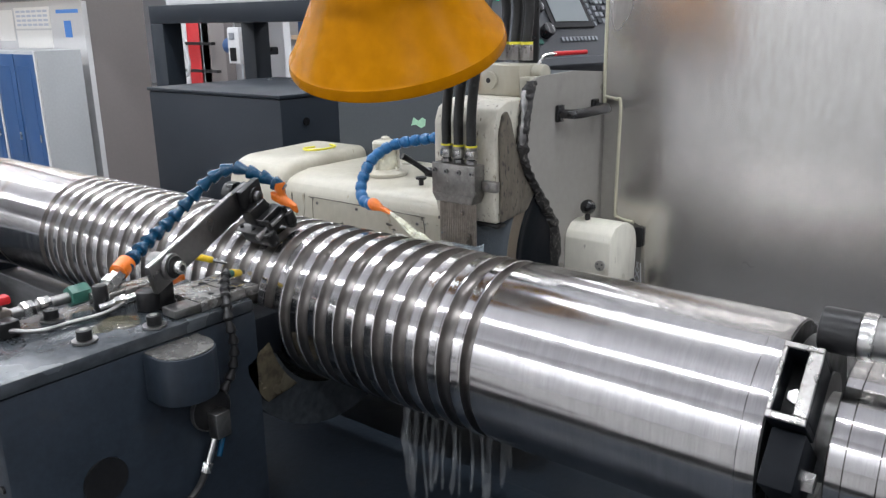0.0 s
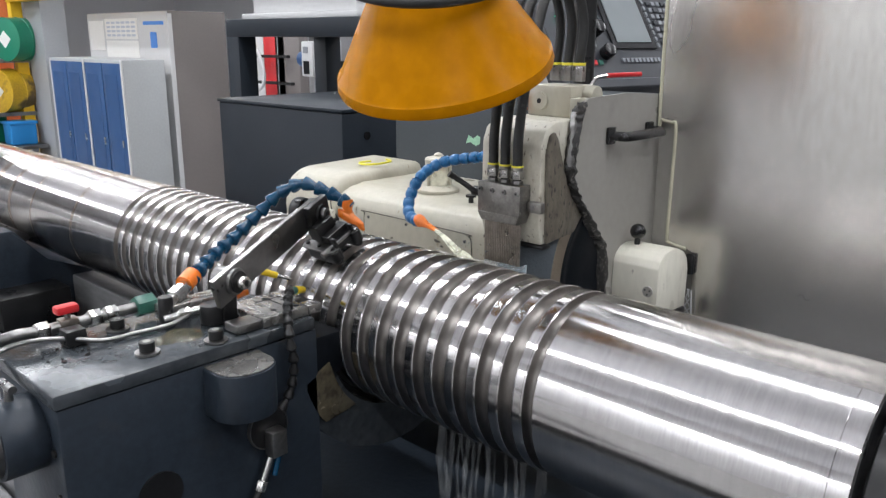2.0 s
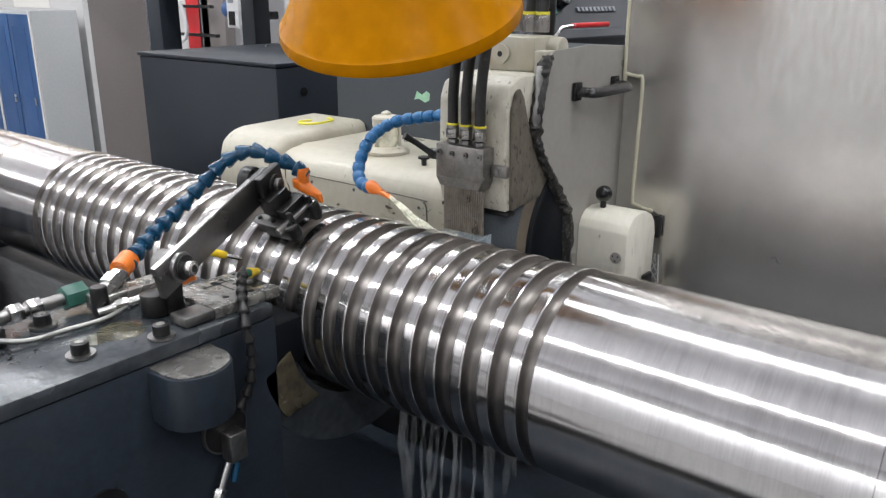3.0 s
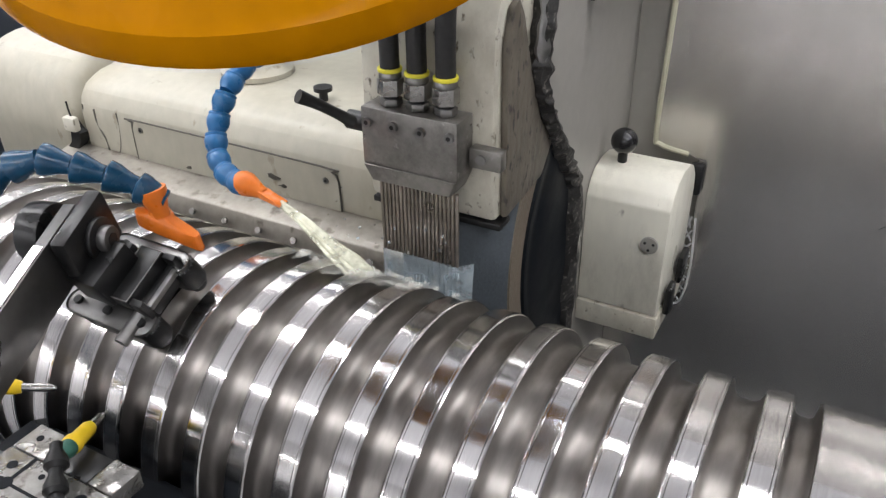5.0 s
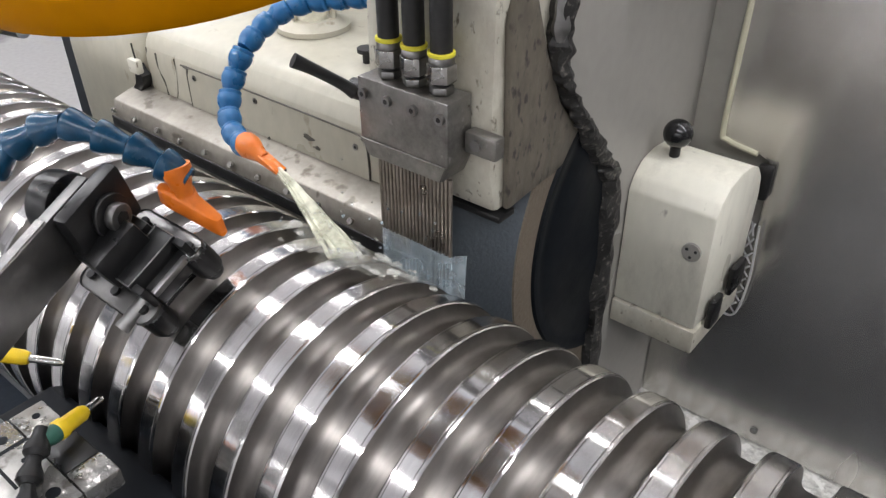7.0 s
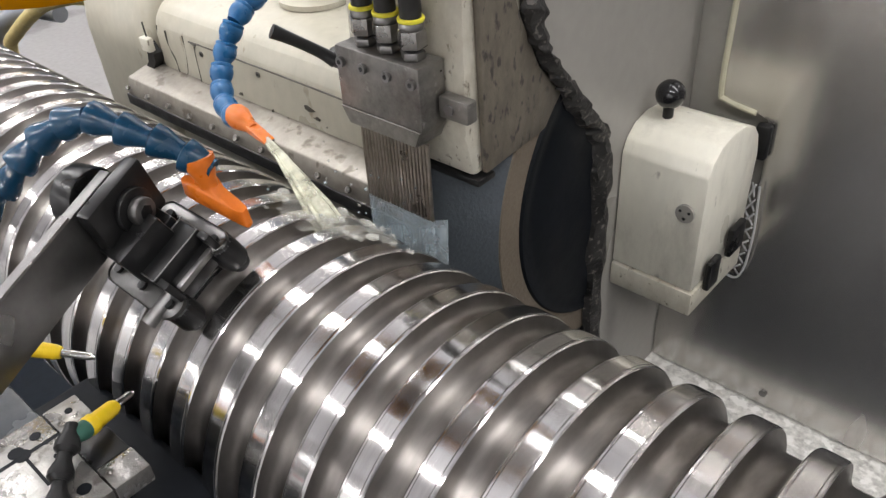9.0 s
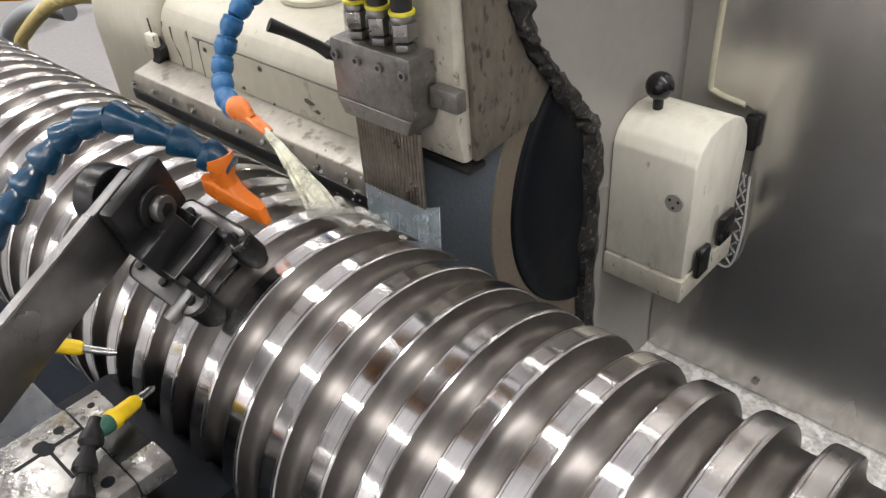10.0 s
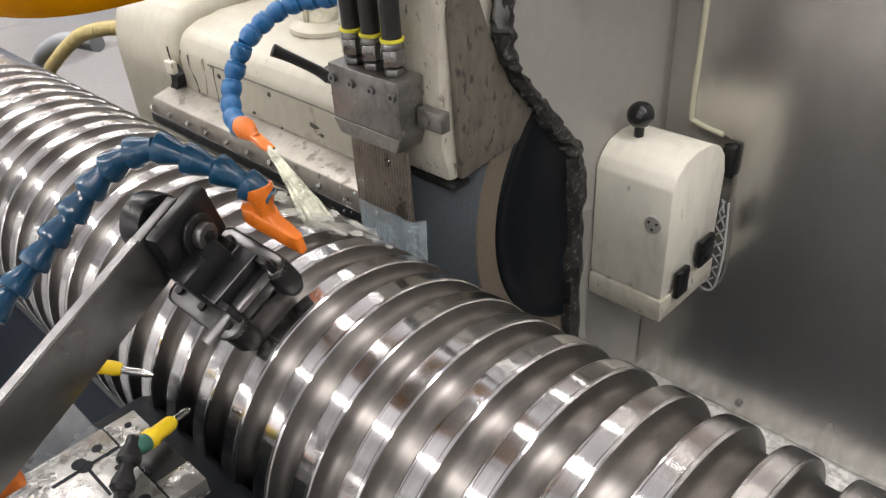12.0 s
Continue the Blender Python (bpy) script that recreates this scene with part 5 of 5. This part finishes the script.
part("post", rod((T1.x - 0.1, T1.y + 0.62, 1.40), (T1.x - 0.1, T1.y + 0.62, T1.z + 0.30), 0.022), BLACK_METAL, bp)

# ---- coolant ----
random.seed(7)
jt = thing("coolant_jet", "milky coolant jet striking the roll and splashing", "coolant", (-0.05, 0.06, 1.15), kind="stuff")
JET = [Vector((-0.084, 0.087, 1.170)), Vector((-0.052, 0.081, 1.160)), Vector((-0.020, 0.074, 1.147)), Vector((0.014, 0.064, 1.139)), Vector((0.036, 0.058, 1.129))]
part("jet", tube(JET, 0.005, 14, radii=lambda u: 0.0038 + 0.0076 * u, flat=0.55), COOLANT, jt)
for k in range(5):
    o = Vector((0, 0.0022 * (k - 2), 0.001 * (k % 2)))
    part("jet_strand", tube([JET[0] + o * 0.6, JET[1] + o * 1.2, JET[2] + o * 2.0, JET[3] + o * 2.8, JET[4] + o * 3.2], 0.002, 8, radii=lambda u: 0.0012 + 0.0016 * u + 0.0003 * math.sin(23 * u + k)), COOLANT, jt)
bm = bmesh.new()
grid = {}
for i in range(49):
    for k in range(29):
        x, ang = -0.045 + 0.150 * i / 48, radians(8 + 40 * k / 28)
        lift = 0.0018 + 0.0022 * max(0, noise.noise(Vector((x * 70, ang * 9, 1.3))))
        grid[i, k] = bm.verts.new((x, (0.15 + lift) * math.sin(ang), 1.0 + (0.15 + lift) * math.cos(ang)))
for i in range(48):
    for k in range(28):
        u, w = (i - 24) / 24, (k - 13) / 14
        if u * u + w * w < 0.72 + 0.75 * noise.noise(Vector((i * 0.17, k * 0.22, 4.0))):
            bm.faces.new((grid[i, k], grid[i + 1, k], grid[i + 1, k + 1], grid[i, k + 1]))
bmesh.ops.delete(bm, geom=[v for v in bm.verts if not v.link_faces], context="VERTS")
part("coolant_sheet", bm, MILK_FILM, jt)
bm = None
for k in range(60):
    x, y = 0.02 + random.gauss(0.01, 0.036), 0.078 + random.gauss(0, 0.022)
    z = 1.0 + math.sqrt(max(0.1515 ** 2 - y * y, 0)) + (abs(random.gauss(0, 0.012)) if k % 3 == 0 else 0)
    big = 0.35 if k % 3 == 0 else 1.0
    own = bmesh.new()
    bmesh.ops.create_icosphere(own, subdivisions=1, radius=1, matrix=Matrix.Translation((x, y, z)) @ Matrix.Diagonal((big * random.uniform(0.003, 0.009), big * random.uniform(0.002, 0.006), random.uniform(0.0008, 0.002), 1)))
    bm = join(bm, own)
part("splash_sheet", bm, MILK_FILM, jt)
bm = None
for k in range(34):
    bm = sphere((random.uniform(-0.05, 0.10), random.uniform(0.05, 0.14), 1.14 + abs(random.gauss(0, 0.022))), random.uniform(0.0006, 0.0019), bm, 1)
part("droplets", bm, FILM, jt)
cur = thing("coolant_curtain", "thin sheet of coolant falling from the comb tubes", "coolant", (0.05, 0.135, 1.10), kind="stuff")
bm = None
for k in range(20):
    x = 0.0065 + 0.0825 * k / 19
    bm = tube([(x, 0.134, 1.119), (x + random.uniform(-0.001, 0.001), 0.134, 1.10), (x + random.uniform(-0.003, 0.003), 0.133, 1.070)], 0.0019, 8, per=3, bm=bm)
part("streams", bm, FILM, cur)
part("veil", prism([(0.003, 1.119), (0.090, 1.119), (0.106, 1.126), (0.103, 1.056), (0.003, 1.068)], "y", 0.1352, 0.1366), FILM, cur)
dr = thing("coolant_drips", "coolant dripping in strings from under the roll", "coolant", (0.1, 0.0, 0.75), kind="stuff")
bm = None
for k in range(15):
    x, y = random.uniform(-0.02, 0.22), random.uniform(-0.03, 0.12)
    z1 = 1.0 - math.sqrt(0.15 ** 2 - y * y)
    bm = tube([(x, y, z1), (x + random.uniform(-0.01, 0.01), y - 0.005, z1 - 0.08), (x + random.uniform(-0.015, 0.015), y - 0.008, random.uniform(0.63, 0.72))], 0.002, 7, per=4, bm=bm,
              radii=lambda u, w=random.uniform(0.002, 0.008): w * (0.5 + 0.5 * math.sin(9 * u + 40 * w) ** 2))
part("strings", bm, DRIP, dr)

# ---- lockers and stores behind ----
lk = thing("locker", "blue-doored grey steel locker bank", "locker", (-8.58, 3.3, FLOOR))
part("body", box(-9.475, -7.53, 3.0, 3.48, FLOOR, 1.30, 0.006), LOCKER_GREY, lk)
for k in range(4):
    x0 = -9.43 + 0.455 * k + (0.055 if k > 1 else 0)
    dr_ = part("door", box(x0, x0 + 0.435, 2.982, 2.999, FLOOR + 0.1, 1.262, 0.004), BLUE_PAINT, lk, "blue locker door")
    part("handle", box(x0 + 0.36, x0 + 0.385, 2.968, 2.981, 0.35, 0.43), BRIGHT_STEEL, dr_)
    part("pressed_panel", box(x0 + 0.06, x0 + 0.345, 2.9785, 2.9815, FLOOR + 0.25, 1.14, 0.001, 1), BLUE_PAINT, dr_)
for x0 in (-9.472, -8.525, -7.572):
    part("edge_strip", box(x0, x0 + 0.034, 2.984, 2.999, FLOOR + 0.05, 1.295), WHITE_PAINT, lk)
cn = thing("white_enclosure", "tall white sheet metal enclosure with papers", "enclosure", (-8.3, 3.55, FLOOR))
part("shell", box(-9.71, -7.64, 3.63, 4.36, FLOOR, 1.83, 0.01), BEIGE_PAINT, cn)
part("front_panel", box(-9.71, -7.645, 3.612, 3.629, FLOOR, 1.825, 0.002), WHITE_PAINT, cn)
part("corner_post", box(-7.639, -7.615, 3.60, 3.66, FLOOR, 1.80, 0.004), WHITE_PAINT, cn)
for k, (x0, x1, z0, z1, m_) in enumerate(((-9.66, -9.25, 1.38, 1.74, PAPER), (-9.2, -8.35, 1.52, 1.76, PAPER), (-9.2, -8.35, 1.30, 1.50, PAPER), (-8.05, -7.9, 1.42, 1.60, PRINT_BLUE), (-8.2, -7.72, 1.68, 1.72, PRINT_BLUE))):
    part("notice", box(x0, x1, 3.607, 3.611, z0, z1), m_, cn)
for i in range(6):
    for j in range(4):
        part("text_bar", box(-9.15 + 0.13 * i, -9.05 + 0.13 * i, 3.604, 3.6065, 1.55 + 0.05 * j, 1.575 + 0.05 * j), PRINT_GREY, cn)
solid("grey_column", box(-10.95, -10.40, 3.30, 3.62, FLOOR, 7), GREY_PAINT, "grey boxed steel building column", "column", kind="structure")
ga = thing("gantry_beam", "yellow painted gantry walkway beam with pale infill", "gantry", (-8, 3.2, FLOOR))
part("beam", box(-11.1, -5.0, 3.12, 3.28, 2.00, 2.18, 0.008), YELLOW_PAINT, ga)
part("mid_rail", box(-11.1, -5.0, 3.14, 3.20, 2.235, 2.27), YELLOW_PAINT, ga)
part("top_rail", box(-11.1, -5.0, 3.14, 3.20, 2.62, 2.68), YELLOW_PAINT, ga)
for k in range(5):
    part("post", box(-11.08 + 1.42 * k, -10.98 + 1.42 * k, 3.13, 3.21, 2.18, 2.65), YELLOW_PAINT, ga)
part("leg", box(-11.10, -10.97, 3.14, 3.28, FLOOR, 2.0), YELLOW_PAINT, ga)
part("leg", box(-5.15, -5.02, 3.30, 3.44, FLOOR, 2.0), GREY_PAINT, ga)
part("infill", box(-11.1, -5.0, 3.205, 3.225, 2.27, 2.62), WHITE_PAINT, ga)

oc = thing("crane_column", "orange painted swivel crane column", "crane", (-12.4, 2.9, FLOOR))
part("column", lathe([(0, 0.42), (0.15, 0.42), (0.16, 0.30), (4.6, 0.27)], (-12.4, 3.35, FLOOR), (0, 0, 1), 28), ORANGE_PAINT, oc)
part("arm", box(-12.6, -9.0, 3.25, 3.45, 3.85, 4.10), ORANGE_PAINT, oc)
part("base_plate", box(-12.9, -11.7, 2.85, 3.4, 0.85, 0.93), ORANGE_PAINT, oc)
dk = thing("drum_rack", "steel drum rack holding oil drums", "rack", (-10.7, 2.9, FLOOR))
for z in (0.50, 1.22):
    part("shelf", box(-11.6, -10.95, 2.65, 3.35, z - 0.02, z + 0.03), DULL_STEEL, dk)
for x in (-11.57, -10.98):
    for y in (2.68, 3.32):
        part("upright", box(x - 0.03, x + 0.03, y - 0.02, y + 0.02, FLOOR, 1.6), DULL_STEEL, dk)


def drum(x, y, z, r, ln, mat, label):
    dm = thing("oil_drum", label, "drum", (x, y, z - r), "drums on the rack")
    part("barrel", lathe([(0, r * 0.96), (0.002, r), (ln * 0.33, r), (ln * 0.34, r * 1.03), (ln * 0.36, r), (ln * 0.65, r), (ln * 0.66, r * 1.03), (ln * 0.68, r), (ln, r), (ln + 0.01, r * 0.95)], (x, y, z), (-0.33, 0.94, 0), 36), mat, dm)
    part("end_label", rod(Vector((x, y, z)), Vector((x, y, z)) - Vector((-0.33, 0.94, 0)) * 0.006, r * 0.4, seg=4), PAPER, dm)


drum(-11.45, 2.95, 1.51, 0.285, 0.60, GREEN_PAINT, "green steel oil drum lying on the rack")
drum(-10.88, 2.98, 1.51, 0.285, 0.60, GREEN_PAINT, "green steel oil drum lying on the rack")
drum(-11.05, 2.86, 0.82, 0.295, 0.66, DRUM_YELLOW, "oily yellow steel drum lying on the rack")
cr = thing("storage_crate", "blue plastic storage crate on a bench", "crate", (-10.9, 3.0, 0.10))
part("crate_body", box(-11.05, -10.75, 2.86, 3.20, 0.10, 0.40, 0.02), BIN_BLUE, cr)
part("crate_rim", box(-11.07, -10.73, 2.84, 3.22, 0.38, 0.42, 0.008), BIN_BLUE, cr)
gcr = solid("green_crate", box(-11.6, -11.25, 2.72, 3.0, 0.10, 0.46, 0.02), GREEN_PAINT, "green plastic crate on a bench", "crate")
bn = thing("work_bench", "grey steel work bench with parts", "bench", (-10.4, 2.7, FLOOR))
part("bench_top", box(-12.0, -10.6, 2.35, 3.28, 0.05, 0.099, 0.004), DULL_STEEL, bn)
for x in (-11.9, -10.7):
    for y in (2.42, 3.12):
        part("leg", box(x - 0.04, x + 0.04, y - 0.04, y + 0.04, FLOOR, 0.05), GREY_PAINT, bn)
fn = thing("yellow_fence", "yellow safety fence with pale posts", "fence", (-12.2, 2.0, FLOOR))
for k in range(4):
    part("post", box(-13.5 + 0.55 * k, -13.44 + 0.55 * k, 2.0, 2.06, FLOOR, 1.75), YELLOW_PAINT, fn)
part("rail", box(-13.5, -11.8, 2.0, 2.05, 1.65, 1.72), YELLOW_PAINT, fn)
part("rail", box(-13.5, -11.8, 2.0, 2.05, 0.6, 0.67), YELLOW_PAINT, fn)
solid("pale_post", box(-14.0, -13.8, 2.0, 2.2, FLOOR, 5.0), WOOD, "pale timber coloured post", "post", kind="structure")

# frame stand and what it holds
fs = thing("frame_stand", "dark grey steel frame stand", "stand", (-2.6, 1.9, FLOOR))
part("top_beam", box(-3.21, -1.60, 1.60, 2.35, 1.54, 1.635, 0.004), BOX_GREY, fs)
for x in (-3.21, -1.72):
    for y in (1.60, 2.23):
        part("leg", box(x, x + 0.12, y, y + 0.12, FLOOR, 1.54, 0.004), BOX_GREY, fs)
tk = thing("filter_tank", "white coolant filter tank on the stand", "tank", (-2.6, 1.95, 1.636))
part("tank", box(-3.05, -2.15, 1.68, 2.25, 1.636, 2.3, 0.02), WHITE_PAINT, tk)
part("foot_flange", box(-3.10, -2.10, 1.64, 2.29, 1.636, 1.665, 0.003), WHITE_PAINT, tk)
part("motor", rod((-3.35, 1.75, 1.86), (-2.98, 1.80, 1.86), 0.11, bevel=0.01), GREY_PAINT, tk)
sh = thing("store_shelf", "steel store shelf with boards and boxes", "shelf", (-3.6, 3.2, FLOOR))
for z in (0.7, 1.05, 1.42, 1.75):
    part("board", box(-3.62, -2.2, 3.0, 3.6, z, z + 0.03), WOOD, sh)
part("side_post", box(-3.70, -3.63, 3.0, 3.08, FLOOR, 2.3), WHITE_PAINT, sh)
part("side_post", box(-2.2, -2.14, 3.0, 3.08, FLOOR, 2.3), WHITE_PAINT, sh)
part("carton", box(-3.4, -2.9, 3.1, 3.5, 1.08, 1.30, 0.01), CONTROL_GREY, sh)
pb = thing("pump_box", "white electrical box with a window on pipe posts", "electrical box", (-4.2, 3.0, FLOOR))
part("case", box(-4.265, -4.125, 2.92, 3.22, 1.24, 1.51, 0.01), WHITE_PAINT, pb)
part("window", box(-4.235, -4.165, 2.914, 2.919, 1.26, 1.36), BLACK_GLOSS, pb)
part("dial", box(-4.235, -4.175, 2.914, 2.919, 1.42, 1.47), KEY_GREY, pb)
for x in (-4.24, -4.16, -4.10, -4.03):
    part("pipe", rod((x, 3.05, FLOOR), (x, 3.05, 1.24), 0.014, seg=14), DULL_STEEL, pb)
part("back_pipe", tube([(-4.50, 3.3, FLOOR), (-4.50, 3.3, 1.42), (-4.42, 3.3, 1.50), (-4.30, 3.28, 1.50)], 0.03, 12), DULL_STEEL, pb)
part("back_pipe", tube([(-4.62, 3.35, FLOOR), (-4.62, 3.35, 1.60)], 0.028, 12, per=0), GREY_PAINT, pb)
part("valve_block", box(-4.56, -4.40, 3.22, 3.34, 1.42, 1.58, 0.02), DULL_STEEL, pb)
part("side_bracket", box(-4.12, -4.00, 3.0, 3.2, 1.30, 1.36, 0.01), BLACK_METAL, pb)
part("blue_motor", rod((-4.44, 3.06, 1.37), (-4.27, 3.06, 1.37), 0.062, bevel=0.008), BLUE_PAINT, pb)
rp = thing("red_panel", "red painted steel panel beside a white ladder rail", "panel", (-5.2, 3.35, FLOOR))
part("panel", box(-5.33, -5.12, 3.3, 3.4, FLOOR, 1.75, 0.004), RED_PAINT, rp)
part("white_board", box(-5.56, -5.335, 3.3, 3.4, FLOOR, 1.75, 0.004), WHITE_PAINT, rp)
part("grey_board", box(-5.115, -4.80, 3.3, 3.4, FLOOR, 1.75, 0.004), BEIGE_PAINT, rp)
part("grab_rail", tube([(-5.22, 3.1, 1.62), (-5.18, 3.1, 1.49), (-5.10, 3.1, 1.37), (-5.05, 3.1, 1.23), (-5.08, 3.1, 1.13), (-5.185, 3.1, 1.076)], 0.016, 12), WHITE_PAINT, rp)
part("bracket_bar", box(-5.45, -4.85, 3.2, 3.24, 1.365, 1.39, bm=box(-5.35, -4.80, 3.2, 3.24, 1.135, 1.16)), BLACK_METAL, rp)
bl = solid("blue_post", box(-4.04, -3.93, 3.3, 3.42, FLOOR, 3.0), BLUE_PAINT, "blue painted steel post", "post", kind="structure")
tn = thing("tan_suction_hose", "tan corrugated suction hose beside the cabinet", "hose", (-3.3, 0.92, FLOOR))
part("hose", tube([(-3.30, 0.92, FLOOR), (-3.29, 0.92, 0.10), (-3.26, 0.92, 0.285), (-3.136, 0.92, 0.372), (-2.882, 0.92, 0.506), (-2.661, 0.92, 0.596), (-2.35, 0.95, 0.66), (-1.945, 1.0, 0.64)], 0.03, 14, per=36, radii=lambda u: 0.027 + 0.003 * math.sin(560 * u)), PIPE_TAN, tn)
part("grey_duct", tube([(-3.42, 0.92, FLOOR), (-3.40, 0.92, 0.20), (-3.346, 0.92, 0.327), (-3.17, 0.93, 0.431), (-3.007, 0.96, 0.489), (-2.80, 1.0, 0.50)], 0.036, 14), GREY_PAINT, tn, "grey rubber duct")


# ---- what moves ----
def motions():
    steps = [0.5 * k for k in range(25)]
    for ob in TABLE_THINGS:
        x, y, z = ob.location
        walk(ob, [(t, pose(x + V * t, y, z)) for t in steps])
    for ob in SPIN_THINGS:
        x, y, z = ob.location
        walk(ob, [(0.25 * k, pose(x + V * 0.25 * k, y, z, SPIN * 0.25 * k, 0, 0)) for k in range(49)])


motions()
